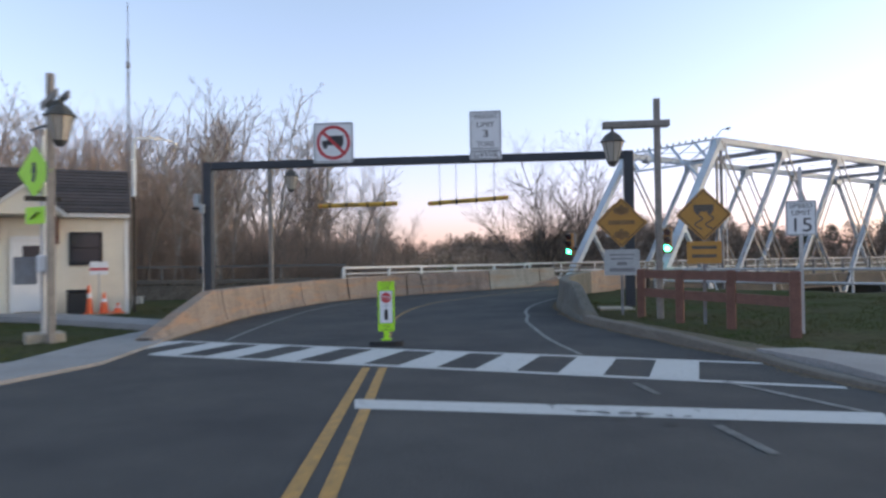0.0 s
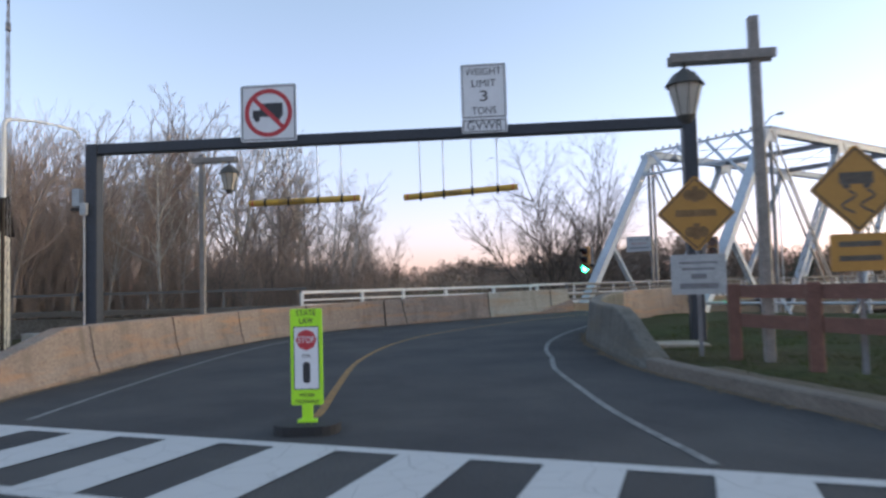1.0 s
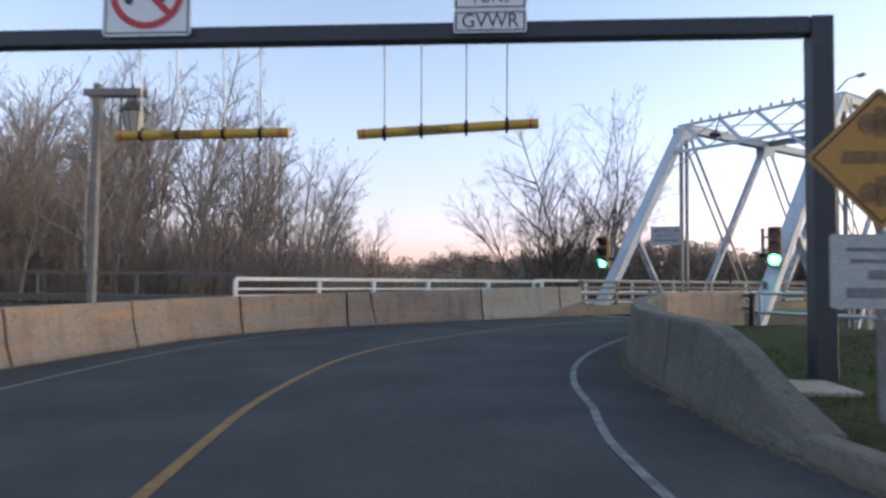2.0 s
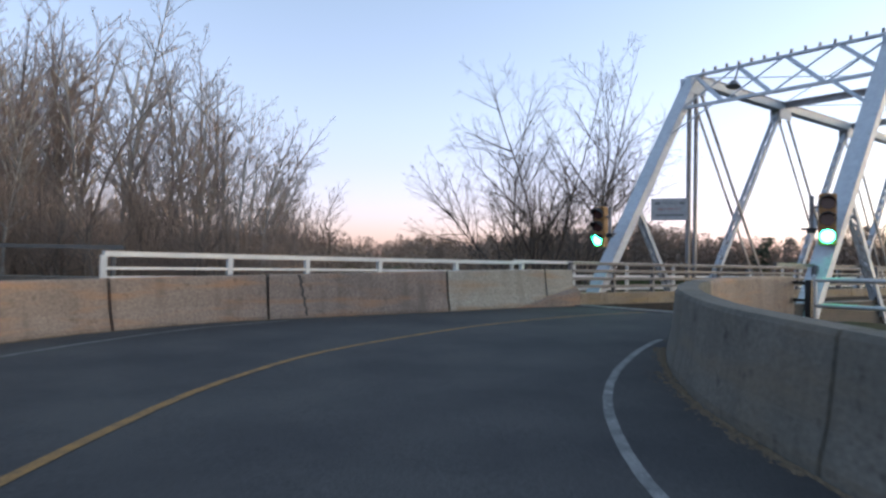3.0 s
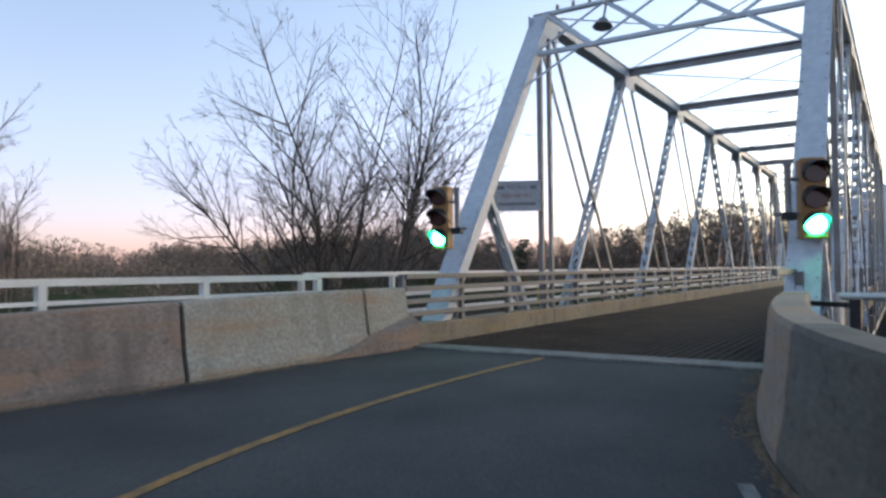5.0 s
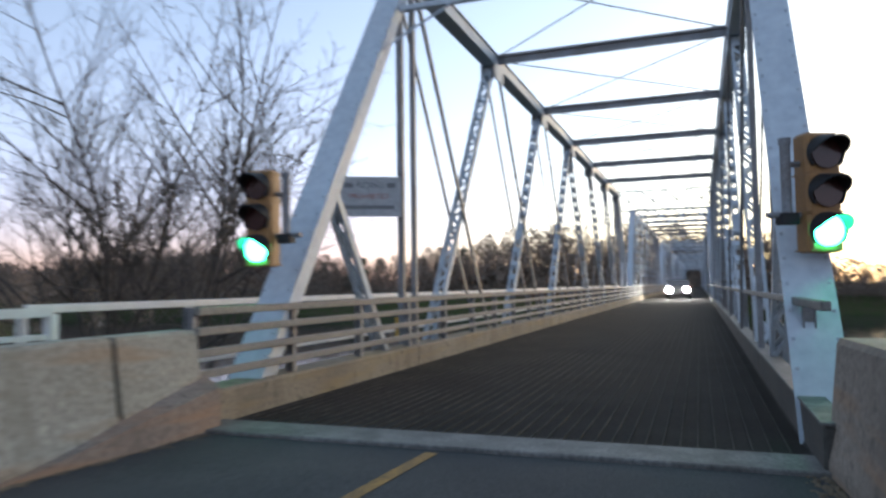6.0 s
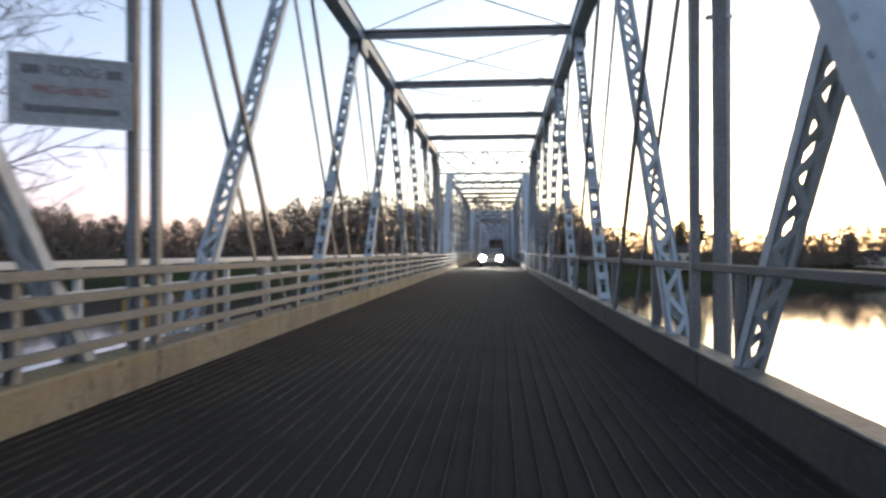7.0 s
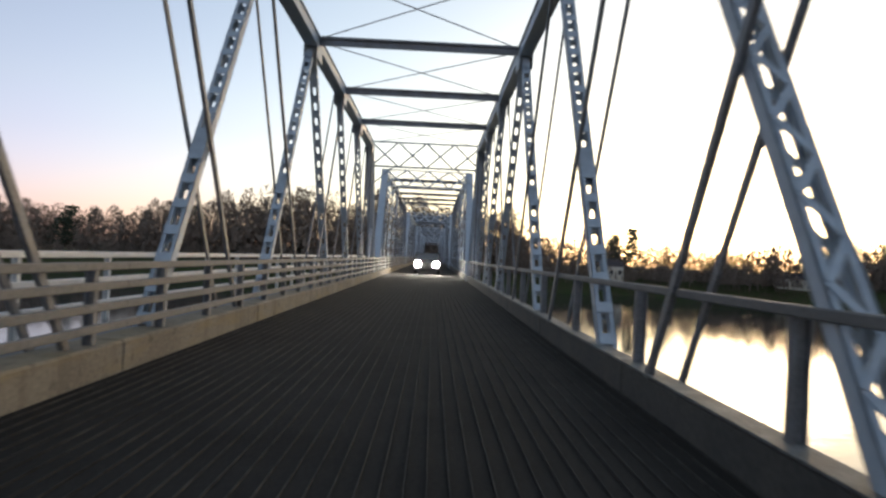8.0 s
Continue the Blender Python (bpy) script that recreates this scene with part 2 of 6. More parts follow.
STONE = mat("rough_stonework", (0.2, 0.17, 0.14), 0.95, var=0.7, scale=2.5, fine=14, bump=0.8)
PAVE = mat("pavement_concrete", (0.29, 0.28, 0.28), 0.9, var=0.4, scale=1.2, fine=30, bump=0.3)
GREEN_ON = glow("green_lamp_lit", (0.03, 1.0, 0.42), 10.0)
HEAD_ON = glow("headlamp_lit", (1.0, 0.97, 0.88), 230.0)
LENS_OFF = mat("unlit_signal_lens", (0.05, 0.02, 0.02), 0.2, var=0.1, bump=0.0)


def water_material():
    m = bpy.data.materials.new("river_water")
    m.use_nodes = True
    t = m.node_tree
    b = t.nodes["Principled BSDF"]
    b.inputs["Base Color"].default_value = (0.03, 0.035, 0.035, 1)
    b.inputs["Roughness"].default_value = 0.05
    b.inputs["IOR"].default_value = 1.33
    geo, mp = t.nodes.new("ShaderNodeNewGeometry"), t.nodes.new("ShaderNodeMapping")
    mp.inputs["Scale"].default_value = (0.35, 0.9, 1)
    n, bp = t.nodes.new("ShaderNodeTexNoise"), t.nodes.new("ShaderNodeBump")
    n.inputs["Scale"].default_value, n.inputs["Detail"].default_value = 0.8, 5
    bp.inputs["Strength"].default_value, bp.inputs["Distance"].default_value = 0.26, 0.06
    t.links.new(geo.outputs["Position"], mp.inputs["Vector"])
    t.links.new(mp.outputs[0], n.inputs["Vector"])
    t.links.new(n.outputs["Fac"], bp.inputs["Height"])
    t.links.new(bp.outputs[0], b.inputs["Normal"])
    return m


WATER = water_material()


# ---- helpers for building ----
def link_mesh(name, bm, material):
    me = bpy.data.meshes.new(name)
    bm.normal_update()
    bm.to_mesh(me)
    bm.free()
    me.materials.append(material)
    return new(name, me)


def part(name, bm, material, parent, label="", m=None):
    ob = link_mesh(name, bm, material)
    ob.parent = parent
    if m is not None:
        ob.matrix_basis = m
    return tagged(ob, label)


def thing(name, m, label, category, group="", kind=""):
    ob = new(name)
    ob.empty_display_size = 0.2
    ob.matrix_basis = m
    return tagged(ob, label, category, group, kind)


def box(bm, x0, x1, y0, y1, z0, z1, bev=0.0):
    r = bmesh.ops.create_cube(bm, size=1, matrix=Matrix.Translation(((x0 + x1) / 2, (y0 + y1) / 2, (z0 + z1) / 2)) @ Matrix.Diagonal((abs(x1 - x0), abs(y1 - y0), abs(z1 - z0), 1)))
    if bev:
        ed = list({e for v in r["verts"] for e in v.link_edges})
        bmesh.ops.bevel(bm, geom=ed, offset=bev, segments=1, affect="EDGES")
    return bm


def beam(bm, p, q, w, h, up=(0, 0, 1)):
    """A bar of width w and depth h from p to q."""
    p, q = Vector(p), Vector(q)
    d = (q - p).normalized()
    s = d.cross(Vector(up))
    s = s.normalized() if s.length > 1e-4 else d.cross(Vector((1, 0, 0))).normalized()
    u = s.cross(d)
    vs = [bm.verts.new(c + s * a * w / 2 + u * b * h / 2) for c in (p, q) for a, b in ((-1, -1), (1, -1), (1, 1), (-1, 1))]
    for f in ((3, 2, 1, 0), (4, 5, 6, 7), (0, 1, 5, 4), (1, 2, 6, 5), (2, 3, 7, 6), (3, 0, 4, 7)):
        bm.faces.new([vs[i] for i in f])
    return bm


def tube(bm, p, q, r0, r1=None, n=10, caps=True):
    p, q = Vector(p), Vector(q)
    r1 = r0 if r1 is None else r1
    m = Matrix.Translation((p + q) / 2) @ (q - p).to_track_quat("Z", "Y").to_matrix().to_4x4()
    bmesh.ops.create_cone(bm, cap_ends=caps, segments=n, radius1=r0, radius2=r1, depth=(q - p).length, matrix=m)
    return bm


def disc(bm, c, r, y0, y1, n=24):
    """A round plate facing -y."""
    return tube(bm, (c[0], y1, c[1]), (c[0], y0, c[1]), r, n=n)


def smooth(points, step=0.5):
    """Evenly spaced points on a smooth curve through the given ones."""
    P = [np.array(p, float) for p in points]
    P = [2 * P[0] - P[1]] + P + [2 * P[-1] - P[-2]]
    out = []
    for a, b, c, d in zip(P, P[1:], P[2:], P[3:]):
        n = max(1, int(np.linalg.norm(c - b) / step))
        for k in range(n):
            u = k / n
            out.append(0.5 * (2 * b + (c - a) * u + (2 * a - 5 * b + 4 * c - d) * u * u + (3 * b - a - 3 * c + d) * u ** 3))
    return out + [P[-2]]


def normals(pts):
    t = np.gradient(np.array([p[:2] for p in pts]), axis=0)
    t /= np.linalg.norm(t, axis=1)[:, None]
    return np.stack([-t[:, 1], t[:, 0]], 1)           # to the left of the way


def sweep(bm, pts, profile, zs, scale_z=None):
    """Sweeps a closed profile of (left offset, height) along pts; zs the ground heights."""
    ns = normals(pts)
    rings = []
    for i, p in enumerate(pts):
        k = 1 if scale_z is None else scale_z[i]
        rings.append([bm.verts.new((p[0] + ns[i][0] * o, p[1] + ns[i][1] * o, zs[i] + (h * k if h > 0 else h))) for o, h in profile])
    for a, b in zip(rings, rings[1:]):
        for k in range(len(profile)):
            l = (k + 1) % len(profile)
            bm.faces.new((a[k], a[l], b[l], b[k]))
    bm.faces.new(rings[0][::-1])
    bm.faces.new(rings[-1])
    bmesh.ops.recalc_face_normals(bm, faces=bm.faces[:])
    return bm


def letters(name, text, size, material, parent, x, z, y=-0.012, width=None, label=""):
    """Raised flat letters, facing -y, centred at x, z."""
    cu = bpy.data.curves.new(name, "FONT")
    cu.body, cu.size, cu.align_x, cu.align_y, cu.extrude = text, size, "CENTER", "CENTER", 0.001
    tmp = new(name, cu)
    bpy.context.view_layer.update()
    me = bpy.data.meshes.new_from_object(tmp.evaluated_get(bpy.context.evaluated_depsgraph_get()))
    bpy.data.objects.remove(tmp)
    bpy.data.curves.remove(cu)
    me.materials.clear()
    me.materials.append(material)
    ob = new(name, me)
    ob.parent = parent
    k = 1.0
    if width:
        xs = [v.co.x for v in me.vertices]
        k = width / (max(xs) - min(xs))
    ob.matrix_basis = pose(x, y, z, 90) @ Matrix.Diagonal((k, 1, 1, 1))
    return tagged(ob, label)


def bars(name, material, parent, rows, y=-0.01):
    """Plain bars for writing that cannot be read: (x0, x1, z0, z1)."""
    for x0, x1, z0, z1 in rows:
        part(name, box(bmesh.new(), x0, x1, y, y + 0.004, z0, z1), material, parent)


def rounded_plate(bm, w, h, r, y0, y1, cx=0.0, cz=0.0):
    """A plate with rounded corners in the xz plane."""
    pts = []
    for sx, sz, a0 in ((1, 1, 0), (-1, 1, 90), (-1, -1, 180), (1, -1, 270)):
        for k in range(5):
            a = radians(a0 + k * 22.5)
            pts.append((cx + sx * (w / 2 - r) + r * math.cos(a), cz + sz * (h / 2 - r) + r * math.sin(a)))
    f = [bm.verts.new((x, y0, z)) for x, z in pts]
    b = [bm.verts.new((x, y1, z)) for x, z in pts]
    bm.faces.new(f)
    bm.faces.new(b[::-1])
    for i in range(len(f)):
        j = (i + 1) % len(f)
        bm.faces.new((f[j], f[i], b[i], b[j]))
    bmesh.ops.recalc_face_normals(bm, faces=bm.faces[:])
    return bm


# ---- the plan ----
def road_z(x, y):
    u = min(1.0, max(0.0, (y - 11.0) / 13.0))
    v = min(1.0, max(0.0, (y - 17.0) / 8.0))
    return 0.2 * u * u * (3 - 2 * u) + 0.1 * v * v * (3 - 2 * v)


LEFT_WALL = smooth([(-14.0, 5.7), (-15.6, 6.7), (-17.05, 7.7), (-18.6, 8.7), (-20.4, 10.1), (-22.5, 12.2), (-23.75, 13.6), (-24.45, 15.2), (-24.75, 17.0), (-24.5, 18.6), (-24.0, 20.2), (-23.62, 21.6), (-23.42, 23.0), (-23.28, 24.0), (-23.22, 24.9)], 0.2)
RIGHT_EDGE = smooth([(-3.2, 11.1), (-4.2, 11.5), (-5.5, 12.2), (-6.7, 12.65), (-8.3, 13.25), (-9.3, 13.65), (-10.8, 14.3), (-12.0, 14.95), (-13.5, 16.0), (-14.75, 16.95), (-15.6, 17.7), (-16.9, 19.2), (-17.8, 20.7), (-18.3, 22.4), (-18.55, 24.9)])
ROAD_OUT = ([(14.0, -26.0), (2.0, -9.0), (-8.5, 0.8), (-10.2, 2.9), (-11.3, 4.2)] + [tuple(p) for p in LEFT_WALL] + [tuple(p) for p in RIGHT_EDGE[::-1]] + [(0.5, 9.6), (6.0, 12.0), (26.0, 26.0), (40.0, 8.0)])
DECK_Z, DECK_Y, Y0, PANEL, SPANS = 0.32, 24.75, 25.02, 5.13, 6
XL, XR, TOP, BOT = -23.61, -18.39, 6.77, -0.9
RIVER_Z = -9.0


def inside(x, y, poly):
    c = False
    for (x0, y0), (x1, y1) in zip(poly, poly[1:] + poly[:1]):
        if (y0 > y) != (y1 > y) and x < (x1 - x0) * (y - y0) / (y1 - y0) + x0:
            c = not c
    return c


def edge_dist(x, y, poly):
    a = np.array(poly)
    b = np.roll(a, -1, axis=0)
    d = b - a
    t = np.clip(((x - a[:, 0]) * d[:, 0] + (y - a[:, 1]) * d[:, 1]) / (d ** 2).sum(1), 0, 1)
    q = a + d * t[:, None]
    return float(np.min(np.hypot(q[:, 0] - x, q[:, 1] - y)))


def ground_z(x, y):
    """Height of the land: the bank by the road, the river bed and the far shore."""
    near = road_z(x, y) + (0.01 if x < -6 and y < 7.6 else 0.06)
    if -26.2 < x < -17.75 and y > 24.2:
        near = -0.9
    if -45 < x < 45 and -30 < y < 26:
        if inside(x, y, ROAD_OUT) or edge_dist(x, y, ROAD_OUT) < 0.35:
            near = road_z(x, y) - 0.12
    bank = 25.2 + 3.3 * min(1.0, max(0.0, (x + 18) / 4)) + 5.5 * min(1.0, max(0.0, (-26.5 - x) / 5)) + 0.85 * min(120.0, max(0.0, -45 - x))
    u = min(1.0, max(0.0, (y - bank) / 11.0))
    z = near + (RIVER_Z - 1.5 - near) * u * u * (3 - 2 * u)
    far = 262 + 8 * math.sin(x * 0.02)
    w = min(1.0, max(0.0, (y - far) / 14.0))
    return z + (-3.0 - z) * w * w * (3 - 2 * w)


def build_ground():
    xs = np.unique(np.concatenate([np.arange(-60, 20, 0.5), np.arange(-180, -60, 5), np.linspace(-180, -2600, 30), np.linspace(20, 2600, 40)]))
    ys = np.unique(np.concatenate([np.arange(-30, 42, 0.5), np.arange(42, 160, 4), np.linspace(160, 250, 12), np.arange(250, 290, 4), np.linspace(290, 3200, 30), np.linspace(-30, -1500, 20)]))
    co = [(x, y, ground_z(x, y) + (0.02 * noise.noise((x * 0.9, y * 0.9, 0)) if y < 26 else 0.25 * noise.noise((x * 0.2, y * 0.2, 0)))) for y in ys for x in xs]
    n = len(xs)
    fa = [(j * n + i, j * n + i + 1, (j + 1) * n + i + 1, (j + 1) * n + i) for j in range(len(ys) - 1) for i in range(n - 1)]
    me = bpy.data.meshes.new("ground")
    me.from_pydata(co, [], fa)
    me.materials.append(GROUND)
    for p in me.polygons:
        p.use_smooth = True
    tagged(new("ground", me), "winter grass and bare earth sloping to the river", "ground", kind="structure")


build_ground()
bm = bmesh.new()
v = [bm.verts.new(c) for c in ((-2500, 24, RIVER_Z), (2500, 24, RIVER_Z), (2500, 300, RIVER_Z), (-2500, 300, RIVER_Z))]
bm.faces.new(v)
tagged(link_mesh("water", bm, WATER), "calm wide river reflecting the evening sky", "river", kind="structure")


def build_road():
    """The asphalt: a sheet trimmed to the road's outline, with a thickness."""
    bm = bmesh.new()
    vs = [bm.verts.new((x, y, 0)) for x, y in ROAD_OUT]
    f = bm.faces.new(vs)
    bmesh.ops.triangulate(bm, faces=[f])
    for k in range(60):
        y = -25 + k * 0.85
        g = bm.verts[:] + bm.edges[:] + bm.faces[:]
        bmesh.ops.bisect_plane(bm, geom=g, plane_co=(0, y, 0), plane_no=(0, 1, 0))
    for vert in bm.verts:
        vert.co.z = road_z(vert.co.x, vert.co.y)
    bmesh.ops.recalc_face_normals(bm, faces=bm.faces[:])
    if bm.faces[0].normal.z < 0:
        bmesh.ops.reverse_faces(bm, faces=bm.faces[:])
    tagged(link_mesh("road", bm, ASPHALT), "worn dark asphalt road curving onto the bridge", "road", kind="structure")


build_road()


def paint_strip(name, pts, width, material, label, lift=0.005):
    bm = bmesh.new()
    ns = normals(pts)
    prev = None
    for i, p in enumerate(pts):
        pair = [bm.verts.new((p[0] + ns[i][0] * o, p[1] + ns[i][1] * o, road_z(p[0] + ns[i][0] * o, p[1] + ns[i][1] * o) + lift)) for o in (width / 2, -width / 2)]
        if prev:
            bm.faces.new((prev[0], prev[1], pair[1], pair[0]))
        prev = pair
    tagged(link_mesh(name, bm, material), label, "road marking", kind="structure")


paint_strip("trim_centre_line", smooth([(-10.9, 9.0), (-11.8, 9.6), (-13.3, 10.5), (-15.7, 12.0), (-17.5, 13.4), (-18.9, 14.75), (-20.2, 16.6), (-21.0, 19.0), (-21.25, 21.0), (-21.2, 23.0), (-21.1, 24.6)]), 0.1, PAINT_YF, "faded yellow centre line on the curve", 0.006)
paint_strip("trim_right_line", smooth([(-7.6, 10.75), (-9.4, 11.75), (-10.85, 12.7), (-12.6, 13.9), (-13.6, 14.8), (-14.5, 15.5), (-15.3, 16.25), (-16.1, 17.15), (-16.9, 18.3), (-17.7, 19.8), (-18.1, 20.8)]), 0.085, PAINT_L, "thin white edge line along the kerb")
paint_strip("trim_left_line", smooth([(-13.5, 6.85), (-15.5, 8.1), (-17.9, 9.7), (-20.4, 11.6), (-22.4, 13.6), (-23.9, 16.0), (-24.3, 18.0)]), 0.075, PAINT_L, "faint worn white edge line")
for o in (-0.13, 0.13):
    paint_strip("trim_double_line", [(-8.5 + 0.82 * o * 0.7, 7.5 + 1.0 * o * 0.75), (-4.4 + 0.7 * o * 0.8, 4.87 + 1.0 * o * 0.75), (2.0 + 0.7 * o * 0.8, 0.75 + o * 0.75)], 0.12, PAINT_Y, "double yellow centre line before the crossing")

# ---- crossing and stop line ----
CU, CN = Vector((0.826, 0.563)), Vector((-0.563, 0.826))


def ground_patch(name, corners, material, parent=None, lift=0.006, label=""):
    bm = bmesh.new()
    vs = [bm.verts.new((x, y, road_z(x, y) + lift)) for x, y in corners]
    f = bm.faces.new(vs)
    if f.normal.z < 0:
        f.normal_flip()
    bm.normal_update()
    if f.normal.z < 0:
        f.normal_flip()
    return part(name, bm, material, parent, label)


def cross(u, n):
    p = CU * u + CN * n
    return (p.x, p.y)


crossing = thing("trim_crosswalk", pose(0, 0, 0), "worn white ladder crosswalk painted on asphalt", "crosswalk", kind="structure")
ground_patch("border_line", [cross(-8.2, 12.84), cross(2.4, 12.84), cross(2.4, 13.0), cross(-8.2, 13.0)], PAINT_W, crossing)
ground_patch("border_line", [cross(-7.2, 11.12), cross(3.2, 11.12), cross(3.2, 11.27), cross(-7.2, 11.27)], PAINT_W, crossing)
for k in range(9):
    u = 1.58 - 1.18 * k
    ground_patch("stripe", [cross(u - 0.58, 11.25), cross(u + 0.02, 11.25), cross(u - 0.03, 12.86), cross(u - 0.63, 12.86)], PAINT_W, crossing, 0.009)
ground_patch("trim_stop_line", [(-6.57, 6.21), (-6.13, 5.99), (-2.5, 9.55), (-2.8, 9.98)], PAINT_W, label="worn white stop line")
bpy.data.objects["trim_stop_line"]["kind"] = "structure"
bpy.data.objects["trim_stop_line"]["category"] = "road marking"


# ---- walls, kerbs, pavement ----
def build_walls():
    pts = LEFT_WALL
    zs = [road_z(*p[:2]) for p in pts]
    s = np.concatenate([[0], np.cumsum([np.hypot(*(b - a)[:2]) for a, b in zip(pts, pts[1:])])])
    rise = [min(1.0, max(0.12, (k + 0.4) / 4.2)) for k in s]
    wall = thing("wall_left", pose(0, 0, 0), "stained tan concrete parapet wall along the curve", "wall", kind="structure")
    prof = [(0.0, -0.15), (0.0, 0.06), (0.08, 0.3), (0.16, 0.82), (0.18, 0.85), (0.43, 0.85), (0.45, 0.82), (0.45, -0.4)]
    cuts = [0]
    for target in (4.6, 8.0, 11.0, 14.06, 17.1):
        cuts.append(int(np.argmin(np.abs(s - target))))
    for y in (21.35, 23.95):
        cuts.append(min(range(len(pts)), key=lambda i: abs(pts[i][1] - y)))
    cuts.append(len(pts) - 1)
    for n, (a, b) in enumerate(zip(cuts, cuts[1:])):
        seg = [np.array(p) for p in pts[a:b + 1]]
        ns = normals(pts)[a:b + 1]
        seg[-1] = seg[-1] + (seg[-2] - seg[-1]) * (0.055 / max(0.06, np.linalg.norm(seg[-2] - seg[-1])))
        bm = sweep(bmesh.new(), seg, prof, zs[a:b + 1], rise[a:b + 1])
        part("panel", bm, CONCRETE if n < len(cuts) - 3 else CONCRETE_N, wall)
    # sloping foot where the wall meets the bridge kerb
    wedge = [p for p in pts if p[1] > 22.9]
    n = len(wedge)
    bm = sweep(bmesh.new(), wedge, [(0.12, -0.1), (-0.07, -0.1), (-0.06, 0.36), (0.12, 0.46)], [road_z(*p[:2]) for p in wedge], [max(0.02, k / (n - 1)) for k in range(n)])
    part("sloping_foot", bm, CONCRETE, wall)
    # a dark crack down the tan face
    i0, ns = min(range(len(pts)), key=lambda i: abs(pts[i][1] - 18.5)), normals(pts)
    bm, prev = bmesh.new(), None
    for k in range(13):
        h = 0.04 + 0.8 * k / 12
        inset = 0.0 if h < 0.06 else 0.333 * (h - 0.06) if h < 0.3 else 0.08 + 0.154 * (h - 0.3)
        along = -0.12 + 0.14 * k / 12 + 0.02 * math.sin(k * 2.3)
        w = 0.014 + 0.012 * math.sin(k * 1.7) ** 2 + 0.01 * k / 12
        t = (np.array(pts[i0 + 1]) - np.array(pts[i0]))[:2]
        t /= np.linalg.norm(t)
        c = np.array(pts[i0])[:2] + np.array(ns[i0]) * (inset - 0.006) - t * along
        pair = [bm.verts.new((*(c + t * q), zs[i0] + h)) for q in (-w, w)]
        if prev:
            bm.faces.new((prev[0], prev[1], pair[1], pair[0]))
        prev = pair
    part("crack", bm, KERB_D, wall, "dark ragged crack")
    # joint filler, recessed
    bm = sweep(bmesh.new(), pts, [(0.19, -0.1), (0.2, 0.8), (0.4, 0.8), (0.42, -0.3)], zs, rise)
    part("joint_filler", bm, KERB_D, wall)

    i0 = min(range(len(RIGHT_EDGE)), key=lambda i: abs(RIGHT_EDGE[i][0] + 11.3))
    pts = RIGHT_EDGE[i0:]
    zs = [road_z(*p[:2]) for p in pts]
    s = np.concatenate([[0], np.cumsum([np.hypot(*(b - a)[:2]) for a, b in zip(pts, pts[1:])])])
    rise = [0.2 + 0.8 * math.sin(min(1.0, k / 2.1) * math.pi / 2) ** 1.3 for k in s]
    wall = thing("wall_right", pose(0, 0, 0), "grey weathered concrete parapet wall inside the bend", "wall", kind="structure")
    prof = [(0.0, -0.15), (0.0, 0.08), (-0.045, 0.28), (-0.1, 0.8), (-0.12, 0.84), (-0.36, 0.84), (-0.38, 0.8), (-0.38, -1.2)]
    cuts = [0] + [int(np.argmin(np.abs(s - k))) for k in (3.3, 6.4, 9.6)] + [len(pts) - 1]
    for a, b in zip(cuts, cuts[1:]):
        seg = [np.array(p) for p in pts[a:b + 1]]
        seg[-1] = seg[-1] + (seg[-2] - seg[-1]) * (0.035 / max(0.05, np.linalg.norm(seg[-2] - seg[-1])))
        # End panel lighter as if lit; the others have shade in their colour.
        part("panel", sweep(bmesh.new(), seg, prof, zs[a:b + 1], rise[a:b + 1]), CONCRETE if b == len(pts) - 1 else CONCRETE_D, wall)
    bm = sweep(bmesh.new(), pts, [(-0.12, -0.1), (-0.13, 0.79), (-0.34, 0.79), (-0.35, -0.5)], zs, rise)
    part("joint_filler", bm, STONE, wall)

    kerb = thing("kerb", pose(0, 0, 0), "grey concrete kerb along the grass", "kerb", kind="structure")
    pts = RIGHT_EDGE[:i0 + 1]
    for a in range(0, len(pts) - 1, 6):
        seg = [np.array(p) for p in pts[a:a + 7]]
        if len(seg) < 2:
            continue
        seg[-1] = seg[-1] + (seg[-2] - seg[-1]) * 0.02
        hs = [0.35 + 0.65 * min(1, max(0, (a + k - 3) / 5)) for k in range(len(seg))]
        part("kerb_stone", sweep(bmesh.new(), seg, [(0.0, -0.15), (-0.02, 0.15), (-0.05, 0.17), (-0.24, 0.17), (-0.25, -0.15)], [road_z(*p[:2]) for p in seg], hs), KERB, kerb)


build_walls()


def slab(name, corners, z, material, label, category="pavement"):
    bm = bmesh.new()
    vs = [bm.verts.new((x, y, z)) for x, y in corners]
    f = bm.faces.new(vs)
    bm.normal_update()
    if f.normal.z < 0:
        f.normal_flip()
    r = bmesh.ops.extrude_face_region(bm, geom=[f])
    for q in r["geom"]:
        if isinstance(q, bmesh.types.BMVert):
            q.co.z += 0.0
    for q in vs:
        q.co.z -= 0.3
    bmesh.ops.recalc_face_normals(bm, faces=bm.faces[:])
    tagged(link_mesh(name, bm, material), label, category, kind="structure")


